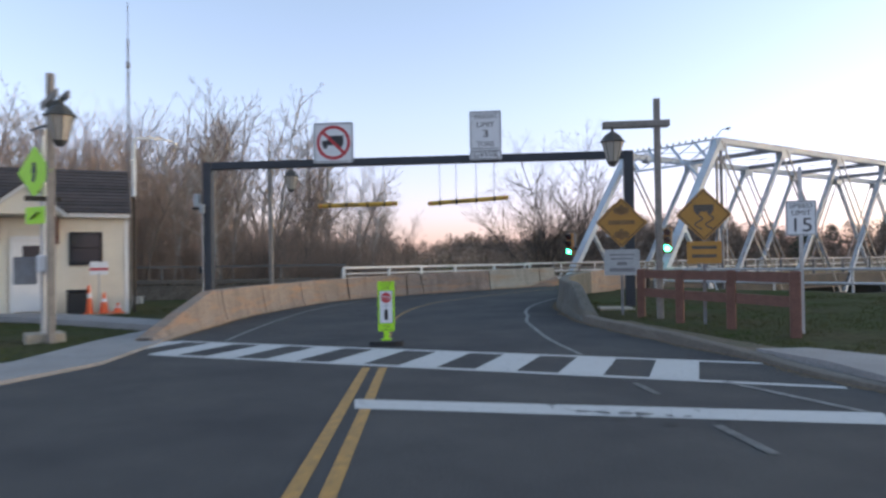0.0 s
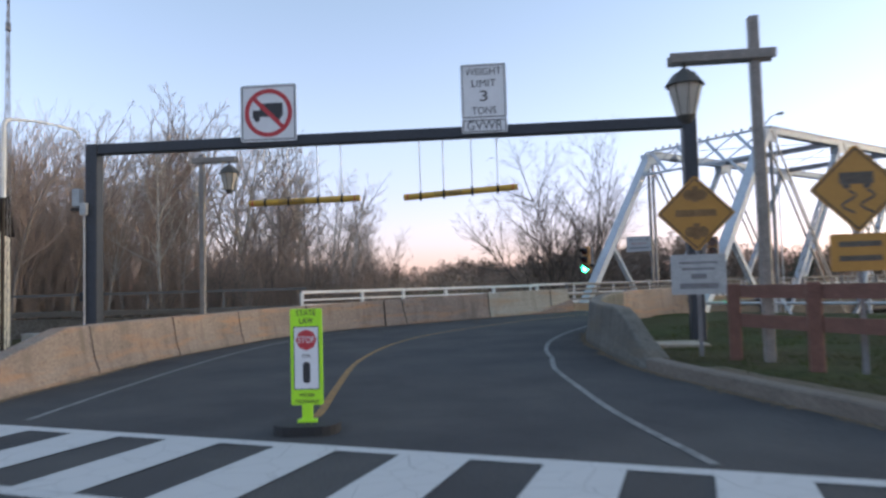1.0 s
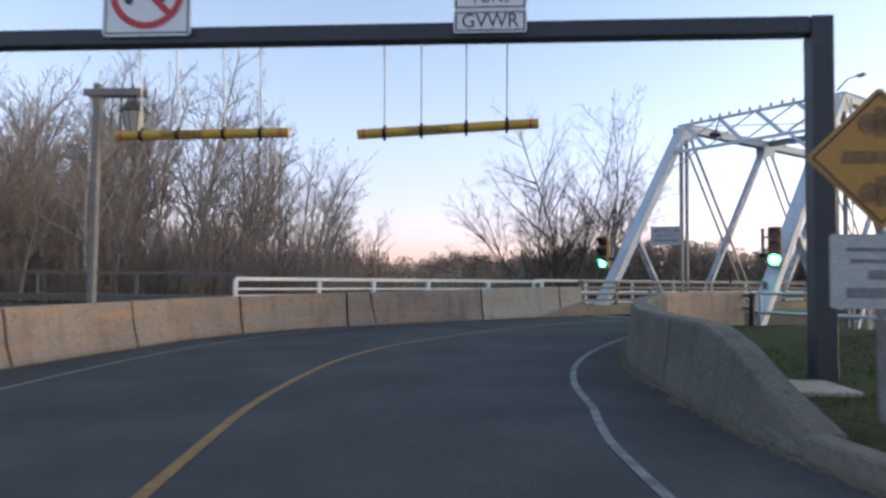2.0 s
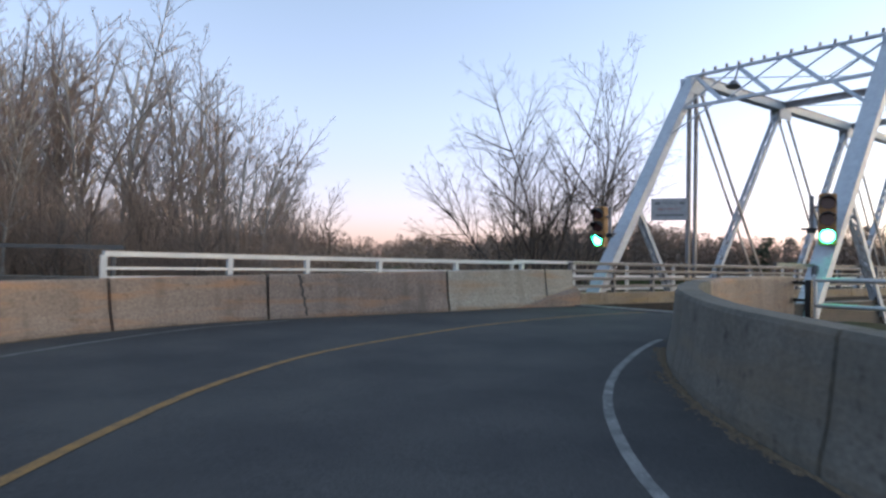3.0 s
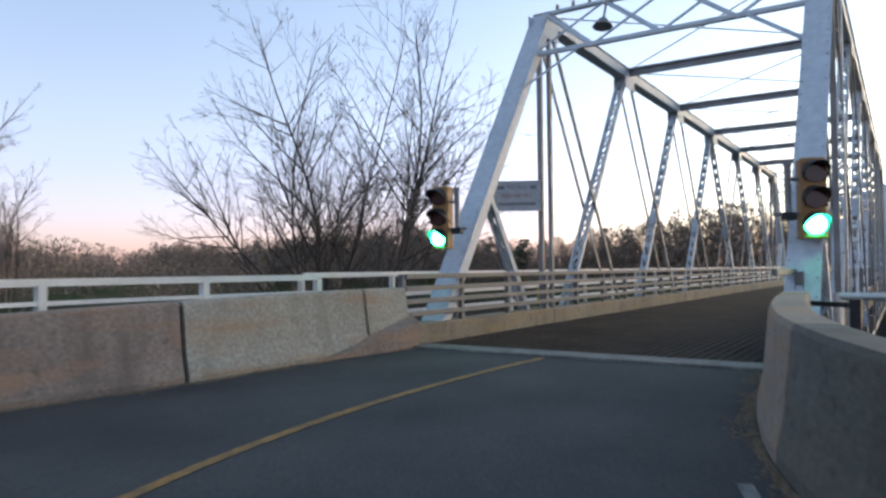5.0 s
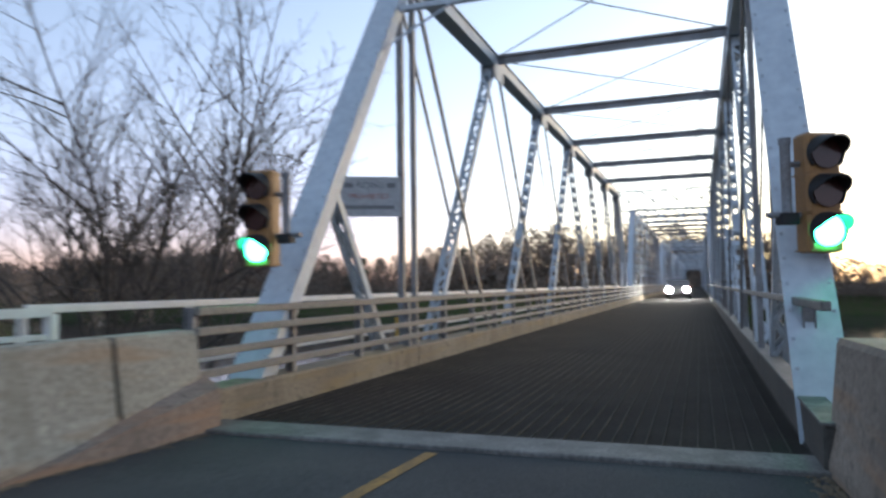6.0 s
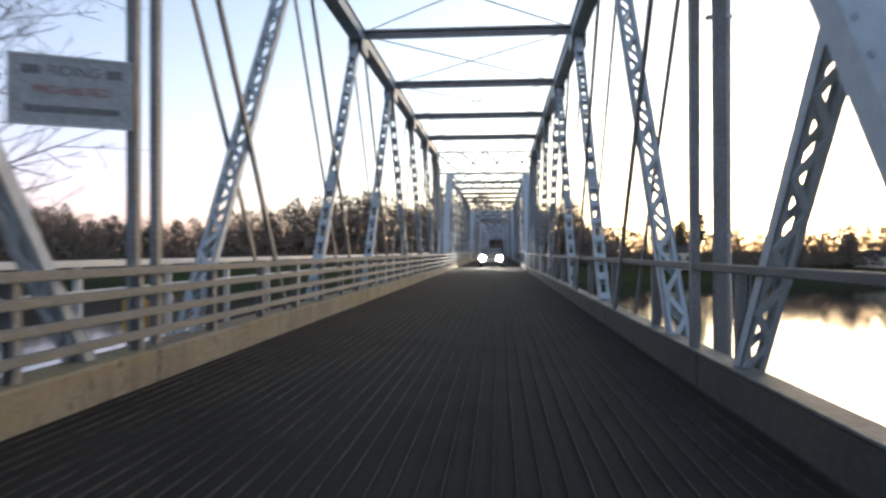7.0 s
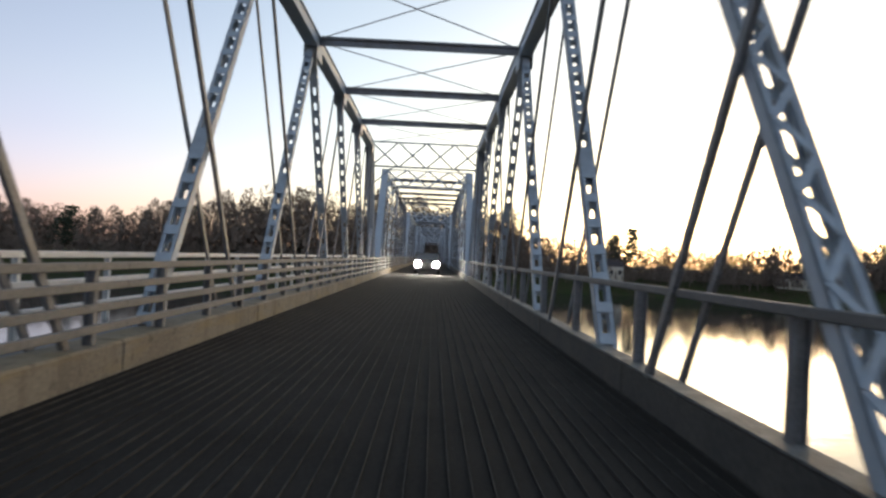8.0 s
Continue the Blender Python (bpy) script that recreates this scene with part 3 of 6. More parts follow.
PAVE_L = [(-7.0, -1.0), (-8.6, 0.85), (-10.3, 2.95), (-11.4, 4.3), (-13.85, 5.68), (-15.9, 6.3), (-17.7, 7.5), (-17.5, 6.7), (-14.9, 4.7), (-12.4, 3.2), (-9.5, -1.5)]
slab("pavement_left", PAVE_L, 0.05, PAVE, "grey concrete pavement beside the wall")
slab("pavement_path", [(-17.2, 6.9), (-16.4, 6.2), (-21.5, 3.9), (-30.0, -1.5), (-30.7, -0.4), (-22.0, 5.1)], 0.16, PAVE, "grey concrete footpath before the small house")
slab("pavement_right", [(-5.75, 12.6), (-4.45, 12.15), (-3.0, 11.15), (0.5, 9.9), (6.0, 12.3), (5.0, 14.0), (0.2, 11.9), (-3.0, 13.2), (-5.3, 13.3)], 0.13, PAVE, "light grey concrete pavement corner")


# ---- the truss bridge ----
def lattice(bm, p, q, w, depth, flange, pitch, plates=True):
    """A built-up member: two channel sides, w apart across the roadway, joined by zigzag lacing."""
    p, q = Vector(p), Vector(q)
    d = (q - p).normalized()
    a = Vector((1, 0, 0))
    u = a.cross(d).normalized()
    for sgn in (-1, 1):
        o = a * (sgn * (w / 2 - 0.008))
        beam(bm, p + o, q + o, 0.016, depth, up=u)
        for f in (-1, 1):
            c = a * (sgn * (w / 2 - flange / 2)) + u * (f * (depth / 2 - 0.006))
            beam(bm, p + c, q + c, flange, 0.012, up=u)
    L = (q - p).length
    n = max(2, int(L / pitch))
    for f in (-1, 1):
        for k in range(n):
            s0, s1 = (-1, 1) if k % 2 == 0 else (1, -1)
            c0 = p + d * (L * k / n) + a * (s0 * (w / 2 - flange * 0.5)) + u * (f * (depth / 2 + 0.006))
            c1 = p + d * (L * (k + 1) / n) + a * (s1 * (w / 2 - flange * 0.5)) + u * (f * (depth / 2 + 0.006))
            beam(bm, c0, c1, 0.052, 0.012, up=u)
        if plates:
            for e in (0.0, 1.0):
                c0, c1 = p + d * (L * e + (0.0 if e == 0 else -0.5)), p + d * (L * e + (1.1 if e == 0 else 0.0))
                beam(bm, c0 + u * (f * (depth / 2 + 0.012)), c1 + u * (f * (depth / 2 + 0.012)), w, 0.012, up=u)
    return bm


def battened(bm, p, q, w, depth, pitch):
    """A built-up member of two channel sides joined by short batten plates, with a longer plate at its middle."""
    p, q = Vector(p), Vector(q)
    d = (q - p).normalized()
    a = Vector((1, 0, 0))
    u = a.cross(d).normalized()
    for sgn in (-1, 1):
        o = a * (sgn * (w / 2 - 0.008))
        beam(bm, p + o, q + o, 0.016, depth, up=u)
        for f in (-1, 1):
            c = a * (sgn * (w / 2 - 0.025)) + u * (f * (depth / 2 - 0.006))
            beam(bm, p + c, q + c, 0.05, 0.012, up=u)
    L = (q - p).length
    n = max(3, round(L / pitch))
    rows = [(L * (k + 0.5) / n, 0.07) for k in range(n)] + [(L / 2, 0.19), (0.5, 0.5), (L - 0.4, 0.4)]
    for s, h in rows:
        for f in (-1, 1):
            c = p + u * (f * (depth / 2 + 0.006))
            beam(bm, c + d * (s - h), c + d * (s + h), w - 0.004, 0.012, up=u)
    return bm


def build_span(detail):
    W = XR - XL
    bridge = thing("truss_span", pose(XL, Y0, 0), "pale blue-grey riveted steel truss bridge span with laced diagonals", "bridge span", "spans of the bridge")
    B = [Vector((0, PANEL * i, BOT)) for i in range(9)]
    T = [Vector((0, PANEL * (i + 1), TOP - 0.12)) for i in range(7)]
    for x, inward in ((0.0, 1), (W, -1)):
        X = Vector((x, 0, 0))
        # top chord: a box with a cover plate and lips
        bm = bmesh.new()
        beam(bm, T[0] + X, T[6] + X, 0.3, 0.24)
        beam(bm, T[0] + X + Vector((0, -0.1, 0.13)), T[6] + X + Vector((0, 0.1, 0.13)), 0.38, 0.02)
        part("top_chord", bm, STEEL_W, bridge)
        bm = bmesh.new()
        for o in (-0.12, 0.12):
            beam(bm, B[0] + X + Vector((o, 0, 0)), B[8] + X + Vector((o, 0, 0)), 0.03, 0.2)
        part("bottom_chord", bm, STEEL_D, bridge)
        for a, b in ((B[0], T[0]), (B[8], T[6])):
            bm = bmesh.new()
            d = (b - a).normalized()
            nrm = Vector((1, 0, 0)).cross(d)
            beam(bm, a + X, b + X, 0.3, 0.26, up=nrm)
            out = nrm if nrm.z > 0 else -nrm
            beam(bm, a + X + out * 0.14, b + X + out * 0.14, 0.4, 0.02, up=nrm)
            if detail:
                for k in range(34):
                    c = a + X + (b - a) * (k / 34 + 0.01) + out * 0.155
                    for o in (-0.16, 0.16):
                        bmesh.ops.create_cube(bm, size=0.028, matrix=Matrix.Translation(c + Vector((o, 0, 0))))
            part("end_post", bm, STEEL_W, bridge)
            # half diagonal from the middle of the end post to the first lower joint
            mid = a + (b - a) * 0.495
            foot = B[1] if a is B[0] else B[7]
            part("sub_diagonal", lattice(bmesh.new(), mid + X, foot + X, 0.19, 0.13, 0.045, 0.26 if detail else 0.6, False), STEEL_W, bridge)
        for i in range(6):
            O = X + Vector((-0.045 if inward > 0 else 0.005, 0, 0))
            up = (B[i + 1], T[i + 1]) if i < 3 else (T[i], B[i + 2])
            down = (T[i], B[i + 2]) if i < 3 else (B[i + 1], T[i + 1])
            if i in (0, 5):
                part("laced_diagonal", lattice(bmesh.new(), up[0] + O, up[1] + O, 0.23, 0.13, 0.05, 0.28 if detail else 0.6, True), STEEL_W, bridge)
            else:
                part("battened_diagonal", battened(bmesh.new(), up[0] + O, up[1] + O, 0.2, 0.15, 0.42 if detail else 0.8), STEEL_W, bridge)
            for o, w in ((-0.15 * inward, 0.03), (0.15 * inward, 0.045)):
                bm = bmesh.new()
                beam(bm, down[0] + O + Vector((o, 0, 0)), down[1] + O + Vector((o, 0, 0)), w, 0.09)
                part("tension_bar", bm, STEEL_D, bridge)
        for t, b in ((T[0], B[1]), (T[6], B[7])):
            for o, w in ((-0.11 * inward, 0.095), (0.11 * inward, 0.075)):
                part("hanger", beam(bmesh.new(), t + X + Vector((o, 0, 0)), b + X + Vector((o, 0, 0)), w, 0.1, up=(0, 1, 0)), STEEL_D, bridge)
        if detail:
            for i in range(7):
                bm = box(bmesh.new(), x - 0.165, x - 0.155, T[i].y - 0.38, T[i].y + 0.38, TOP - 0.55, TOP - 0.1)
                box(bm, x + 0.155, x + 0.165, T[i].y - 0.38, T[i].y + 0.38, TOP - 0.55, TOP - 0.1)
                part("gusset_plate", bm, STEEL_W, bridge)
                bm = box(bmesh.new(), x - 0.12, x + 0.12, B[i + 1].y - 0.3, B[i + 1].y + 0.3, BOT - 0.1, BOT + 0.55)
                part("lower_gusset", bm, STEEL_D, bridge)
    # struts across the top, sway rods, portals
    for i in range(1, 6):
        bm = bmesh.new()
        y = T[i].y
        beam(bm, (0, y, TOP + 0.02), (W, y, TOP + 0.02), 0.16, 0.05)
        beam(bm, (0, y, TOP - 0.09), (W, y, TOP - 0.09), 0.03, 0.17)
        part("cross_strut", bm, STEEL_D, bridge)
    for i in range(6):
        for a, b in ((0, W), (W, 0)):
            part("sway_rod", tube(bmesh.new(), (a, T[i].y, TOP - 0.05), (b, T[i + 1].y, TOP - 0.05), 0.014, n=5), STEEL_D, bridge)
    for e, sgn in ((0, -1), (6, 1)):
        y = T[e].y
        dy, dz = sgn * PANEL / (TOP - BOT), -1.0            # down the end post
        bm = bmesh.new()
        beam(bm, (0, y, TOP), (W, y, TOP), 0.14, 0.06)
        beam(bm, (0.2, y + dy * 1.05, TOP - 1.05), (W - 0.2, y + dy * 1.05, TOP - 1.05), 0.1, 0.08)
        part("portal_beam", bm, STEEL_W, bridge)
        n = 4
        for k in range(n):
            x0, x1 = W * k / n + 0.1, W * (k + 1) / n - 0.0
            for za, zb in ((0.03, 1.02), (1.02, 0.03)):
                part("portal_brace", beam(bmesh.new(), (x0, y + dy * za, TOP - za), (x1, y + dy * zb, TOP - zb), 0.035, 0.125, up=(0, 1, 0.7)), STEEL_W, bridge)
        for x, o in ((0.1, 1.0), (W - 0.1, -1.0)):
            part("knee_brace", beam(bmesh.new(), (x, y + dy * 1.85, TOP - 1.85), (x + o, y + dy * 1.05, TOP - 1.05), 0.03, 0.1, up=(0, 1, 0.7)), STEEL_W, bridge)
    # floor beams
    for i in range(9):
        part("floor_beam", box(bmesh.new(), -1.9, W, PANEL * i - 0.1 + (0.3 if i == 0 else -0.3 if i == 8 else 0), PANEL * i + 0.1 + (0.3 if i == 0 else -0.3 if i == 8 else 0), BOT + 0.1, -0.1), STEEL_D, bridge)
    return bridge


build_span(True)
far_span = build_span(False)
far_span.matrix_basis = pose(XL, Y0 + 8 * PANEL + 0.3, 0)
for k in range(2, SPANS):
    copy_thing(far_span, pose(XL, Y0 + k * (8 * PANEL + 0.3), 0))
LEN = SPANS * (8 * PANEL + 0.3)

# bird spikes and lamp over the near portal
bm = bmesh.new()
spikes = thing("portal_finials", pose(XL, Y0 + PANEL, TOP + 0.03), "row of small posts along the portal top", "finial row")
for k in range(14):
    part("finial", box(bmesh.new(), 0.3 + k * 0.355, 0.36 + k * 0.355, -0.03, 0.03, 0.0, 0.12), STEEL_D, spikes)

# deck, kerbs
deck = thing("bridge_deck", pose(0, DECK_Y, 0), "dark open steel grating bridge deck with worn running bars", "bridge deck", kind="structure")
part("deck_plate", box(bmesh.new(), -23.36, -18.56, 0.42, LEN, -0.12, DECK_Z - 0.02), GRATE, deck)
for k in range(39):
    x = -23.22 + k * 0.1225
    bm = bmesh.new()
    box(bm, x - 0.0045, x + 0.0045, 0.42, LEN, DECK_Z - 0.05, DECK_Z - 0.004)
    part("grating_bar", bm, GRATE_B, deck)
part("expansion_plate", box(bmesh.new(), -23.4, -18.5, -0.05, 0.42, -0.1, DECK_Z + 0.012, 0.01), PLATE, deck, "scuffed pale steel expansion joint plate")
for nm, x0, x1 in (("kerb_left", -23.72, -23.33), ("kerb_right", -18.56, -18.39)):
    kb = thing(nm, pose(0, DECK_Y, 0), "weathered cream-painted raised bridge kerb" if nm == "kerb_left" else "dark steel bridge kerb with a lighter top cap", "kerb", kind="structure")
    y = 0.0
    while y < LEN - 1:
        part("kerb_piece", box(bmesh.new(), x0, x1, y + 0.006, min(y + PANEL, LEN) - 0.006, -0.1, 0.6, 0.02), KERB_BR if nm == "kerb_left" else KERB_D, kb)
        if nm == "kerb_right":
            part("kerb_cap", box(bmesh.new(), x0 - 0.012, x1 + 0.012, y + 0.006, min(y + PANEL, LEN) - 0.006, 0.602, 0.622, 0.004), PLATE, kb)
        y += PANEL


def rail_post(parent, x, y, z0, z1, m, w=0.07):
    a, b, c, d = w / 2, w / 2 - 0.012, 0.04, 0.006            # one I-shaped section, drawn out upwards
    ring = [(-a, -c), (-b, -c), (-b, -d), (b, -d), (b, -c), (a, -c), (a, c), (b, c), (b, d), (-b, d), (-b, c), (-a, c)]
    bm = bmesh.new()
    lo, hi = ([bm.verts.new((x + u, y + v, z)) for u, v in ring] for z in (z0, z1))
    bm.faces.new(lo[::-1])
    bm.faces.new(hi)
    for i in range(12):
        j = (i + 1) % 12
        bm.faces.new((lo[i], lo[j], hi[j], hi[i]))
    part("post", bm, m, parent)


def long_rails(parent, x, zs, y0, y1, w, h, m, name="rail"):
    y = y0
    while y < y1 - 0.5:
        e = min(y1, y + 2 * PANEL)
        for z in zs:
            part(name, box(bmesh.new(), x - w / 2, x + w / 2, y, e - 0.004, z - h / 2, z + h / 2, 0.008), m, parent)
        y = e


rail = thing("bridge_railing", pose(0, DECK_Y, 0), "grey steel roadway railing of four bars", "railing")
long_rails(rail, -23.38, (1.31, 1.13, 0.94, 0.755), 0.1, 8 * PANEL, 0.05, 0.075, RAIL_G)
for k in range(28):
    rail_post(rail, -23.46, 0.12 + 1.62 * k, 0.58, 1.34, STEEL_D, 0.09)
railf = thing("bridge_railing", pose(0, DECK_Y + 8 * PANEL, 0), "grey steel roadway railing of four bars, far spans", "railing")
long_rails(railf, -23.38, (1.31, 1.13, 0.94, 0.755), 0.1, LEN - 8 * PANEL, 0.05, 0.075, RAIL_G)
for k in range(60):
    rail_post(railf, -23.46, 0.1 + 3.2 * k, 0.58, 1.34, STEEL_D, 0.09)
railr = thing("bridge_railing", pose(0, DECK_Y, 0), "single dull grey pipe guard rail on steel posts", "railing")
long_rails(railr, -18.5, (1.34,), 0.1, LEN, 0.06, 0.065, RAIL_D)
for k in range(90):
    rail_post(railr, -18.42, 1.5 + 2.9 * k, 0.58, 1.34, STEEL_D, 0.1)
walkway = thing("walkway", pose(0, DECK_Y, 0), "narrow plank footway outside the truss", "footway", kind="structure")
for k in range(8):
    part("walkway_board", box(bmesh.new(), -25.4 + k * 0.19, -25.22 + k * 0.19, 0.0, LEN, 0.1, 0.16), WOOD_GREY, walkway)
railw = thing("footway_railing", pose(0, DECK_Y, 0), "white-topped pedestrian railing along the footway", "railing")
long_rails(railw, -25.42, (1.33, 0.95, 0.6), 0.1, LEN, 0.06, 0.09, RAIL_W)
for k in range(80):
    rail_post(railw, -25.48, 0.12 + 2.4 * k, 0.1, 1.3, RAIL_W, 0.08)

# pedestrian rail behind the left wall
pts = smooth([(-24.72, 14.87), (-25.2, 17.2), (-25.5, 19.4), (-25.55, 21.7), (-25.45, 23.4), (-25.25, 25.0)], 0.4)
railp = thing("footway_railing", pose(0, 0, 0), "white-painted pipe railing behind the parapet wall", "railing")
for z, h in ((1.3, 0.09), (1.06, 0.05), (0.9, 0.05)):
    part("rail", sweep(bmesh.new(), pts, [(-0.035, -h / 2), (-0.035, h / 2), (0.035, h / 2), (0.035, -h / 2)], [z] * len(pts)), RAIL_W, railp)
ln = np.concatenate([[0], np.cumsum([np.linalg.norm(b - a) for a, b in zip(pts, pts[1:])])])
for k in range(6):
    p = pts[int(np.argmin(np.abs(ln - (0.15 + k * 2.0))))]
    part("post", box(bmesh.new(), p[0] - 0.05, p[0] + 0.05, p[1] - 0.05, p[1] + 0.05, 0.05, 1.28), RAIL_W, railp)


# ---- traffic signals on the end posts ----
def traffic_signal(x, y, z, rz, side, label):
    sg = thing("traffic_signal", pose(x, y, z, 0, 0, rz) @ Matrix.Diagonal((0.92, 0.92, 0.92, 1)), label, "traffic signal", "signals at the bridge portal")
    part("housing", box(bmesh.new(), -0.17, 0.17, -0.12, 0.1, -0.2, 0.9, 0.03), SIG_Y, sg)
    for k, m in enumerate((GREEN_ON, LENS_OFF, LENS_OFF)):
        z0 = 0.35 * k
        part("lens", disc(bmesh.new(), (0, z0), 0.14, -0.16, -0.12), m, sg, ("lit green lens", "dark amber lens", "dark red lens")[k])
        bm = bmesh.new()
        n = 20
        ring = []
        for j in range(n):
            a = radians(-40 + 260 * j / (n - 1))
            tip = -0.165 - 0.2 * max(0.0, math.sin(a)) ** 0.7
            ring.append([bm.verts.new((r * math.cos(a), yy, z0 + r * math.sin(a) + 0.16 * (yy + 0.12))) for r, yy in ((0.17, -0.12), (0.17, tip), (0.158, tip), (0.158, -0.12))])
        for p, q in zip(ring, ring[1:]):
            for i in range(4):
                bm.faces.new((p[i], p[(i + 1) % 4], q[(i + 1) % 4], q[i]))
        bmesh.ops.recalc_face_normals(bm, faces=bm.faces[:])
        part("visor", bm, BLACK, sg)
    bm = tube(bmesh.new(), (0.3 * side, 0.0, 0.12), (0.3 * side, 0.0, 0.8), 0.045, n=12)
    tube(bm, (0.3 * side, 0.0, 0.8), (0.3 * side, 0.0, 0.86), 0.055, n=12)
    tube(bm, (0.15 * side, 0.0, 0.62), (0.3 * side, 0.0, 0.62), 0.028)
    tube(bm, (0.15 * side, 0.0, 0.15), (0.5 * side, 0.0, 0.15), 0.028)
    part("mounting_pipe", bm, STEEL_D, sg)
    part("bracket_box", box(bmesh.new(), 0.3 * side - 0.09, 0.3 * side + 0.09, -0.06, 0.06, 0.06, 0.17, 0.012), BLACK, sg)
    for k in range(3):
        part("section_band", box(bmesh.new(), -0.176, 0.176, -0.125, 0.105, 0.35 * k - 0.186, 0.35 * k - 0.172), SIG_Y, sg)
    return sg


traffic_signal(-23.53, 26.08, 1.91, -2, 1, "yellow traffic signal head showing green, bracketed to the end post")
traffic_signal(-18.29, 26.47, 1.92, 26, -1, "yellow traffic signal head showing green, bracketed to the end post")

# ---- sign on the hanger ----
sg = thing("notice_sign", pose(-24.58, 29.6, 2.62, 0, 0, 28), "grey-white rectangular notice board on the truss hanger", "sign")
part("panel", rounded_plate(bmesh.new(), 1.0, 0.62, 0.02, -0.01, 0.01, 0.5, 0.32), NOTICE, sg)
INK_P = mat("bleached_dark_ink", (0.2, 0.21, 0.22), 0.7, var=0.4, scale=9, fine=40, bump=0.02)
INK_R = mat("bleached_red_ink", (0.42, 0.17, 0.14), 0.7, var=0.4, scale=9, fine=40, bump=0.02)
letters("lettering", "RIDING", 0.13, INK_P, sg, 0.52, 0.5, -0.014)
letters("lettering", "PROHIBITED", 0.11, INK_R, sg, 0.5, 0.32, -0.014, 0.62)
bars("line_of_writing", INK_P, sg, [(0.1, 0.25, 0.46, 0.54), (0.78, 0.92, 0.46, 0.54), (0.12, 0.9, 0.12, 0.18)], -0.014)
part("frame", box(box(box(box(bmesh.new(), 0, 1, -0.02, 0.02, 0.0, 0.02), 0, 1, -0.02, 0.02, 0.62, 0.64), -0.01, 0.01, -0.02, 0.02, 0, 0.64), 0.99, 1.01, -0.02, 0.02, 0, 0.64), GALV, sg)


# ---- height gantry ----
gan = thing("height_gantry", pose(-20.73, 8.54, 0, 0, 0, 50.4), "black steel height-limit gantry across the road", "gantry")
part("column", box(bmesh.new(), -0.13, 0.13, -0.13, 0.13, 0, 4.55, 0.015), GANTRY, gan)
part("column", box(bmesh.new(), 12.14, 12.4, -0.13, 0.13, 0, 4.55, 0.015), GANTRY, gan)
part("cross_beam", box(bmesh.new(), 0.13, 12.14, -0.11, 0.11, 4.33, 4.55, 0.015), GANTRY, gan)
part("sensor_box", box(bmesh.new(), -0.44, -0.27, -0.1, 0.06, 3.24, 3.62, 0.015), SIGN_P, gan)
part("sensor_arm", box(bmesh.new(), -0.5, -0.131, -0.05, 0.05, 3.16, 3.22, 0.01), BLACK, gan)
part("junction_box", box(bmesh.new(), -0.2, -0.05, -0.22, -0.131, 3.04, 3.3, 0.015), SIGN_P, gan)
part("conduit", tube(bmesh.new(), (-0.12, -0.16, 0.1), (-0.12, -0.16, 3.04), 0.02, n=8), GALV, gan)
part("switch_box", box(bmesh.new(), -0.27, -0.131, -0.1, 0.06, 1.25, 1.45, 0.01), BLACK, gan)
for x0, x1, z, tilt, xs in ((3.3, 5.65, 3.2, 0.03, (3.65, 4.15, 4.78, 5.28)), (6.57, 8.9, 3.2, 0.13, (6.92, 7.4, 7.98, 8.5))):
    bar = thing("clearance_bar", pose(-20.73, 8.54, 0, 0, 0, 50.4) @ pose(0, 0.2, 0), "yellow hanging clearance bar with dark bands", "clearance bar", "bars under the gantry")
    part("pipe", tube(bmesh.new(), (x0, 0, z), (x1, 0, z + tilt), 0.065, n=16), BAR_Y, bar)
    for x in xs:
        zx = z + tilt * (x - x0) / (x1 - x0)
        part("hanger_chain", tube(bmesh.new(), (x, 0, zx + 0.06), (x, -0.1, 4.4), 0.011, n=5), GALV, bar)
        part("band", tube(tube(bmesh.new(), (x - 0.025, 0, zx), (x + 0.025, 0, zx), 0.07, n=16), (x, 0, zx - 0.1), (x, 0, zx + 0.1), 0.018, n=8), BLACK, bar)
    for x in (x0 + 0.08, x1 - 0.1):
        zx = z + tilt * (x - x0) / (x1 - x0)
        part("stripe", tube(bmesh.new(), (x - 0.012, 0, zx), (x + 0.012, 0, zx), 0.067, n=16), SIGN_R, bar)
    letters("lettering", "CLEARANCE", 0.1, SIGN_B, bar, (x0 + x1) / 2 - 0.25, z + tilt * 0.4, -0.067)

sg = thing("weight_limit_sign", pose(-20.73, 8.54, 0, 0, 0, 50.4) @ pose(8.28, -0.16, 4.8), "white weight limit sign with a lower plate", "sign")
part("panel", rounded_plate(bmesh.new(), 0.905, 1.11, 0.05, -0.005, 0.005, 0, 0.43), SIGN_W, sg)
part("lower_panel", rounded_plate(bmesh.new(), 0.905, 0.28, 0.03, -0.005, 0.005, 0, -0.27), SIGN_W, sg)
for w, h, cz in ((0.86, 1.06, 0.43), (0.86, 0.24, -0.27)):
    bars("border", SIGN_B, sg, [(-w / 2, w / 2, cz + h / 2 - 0.018, cz + h / 2), (-w / 2, w / 2, cz - h / 2, cz - h / 2 + 0.018), (-w / 2, -w / 2 + 0.018, cz - h / 2, cz + h / 2), (w / 2 - 0.018, w / 2, cz - h / 2, cz + h / 2)], -0.009)
for txt, size, z, w in (("WEIGHT", 0.21, 0.82, 0.72), ("LIMIT", 0.21, 0.58, 0.48), ("3", 0.3, 0.32, 0.16), ("TONS", 0.21, 0.03, 0.48), ("GVWR", 0.25, -0.27, 0.7)):
    letters("lettering", txt, size, SIGN_B, sg, 0, z, -0.009, w)

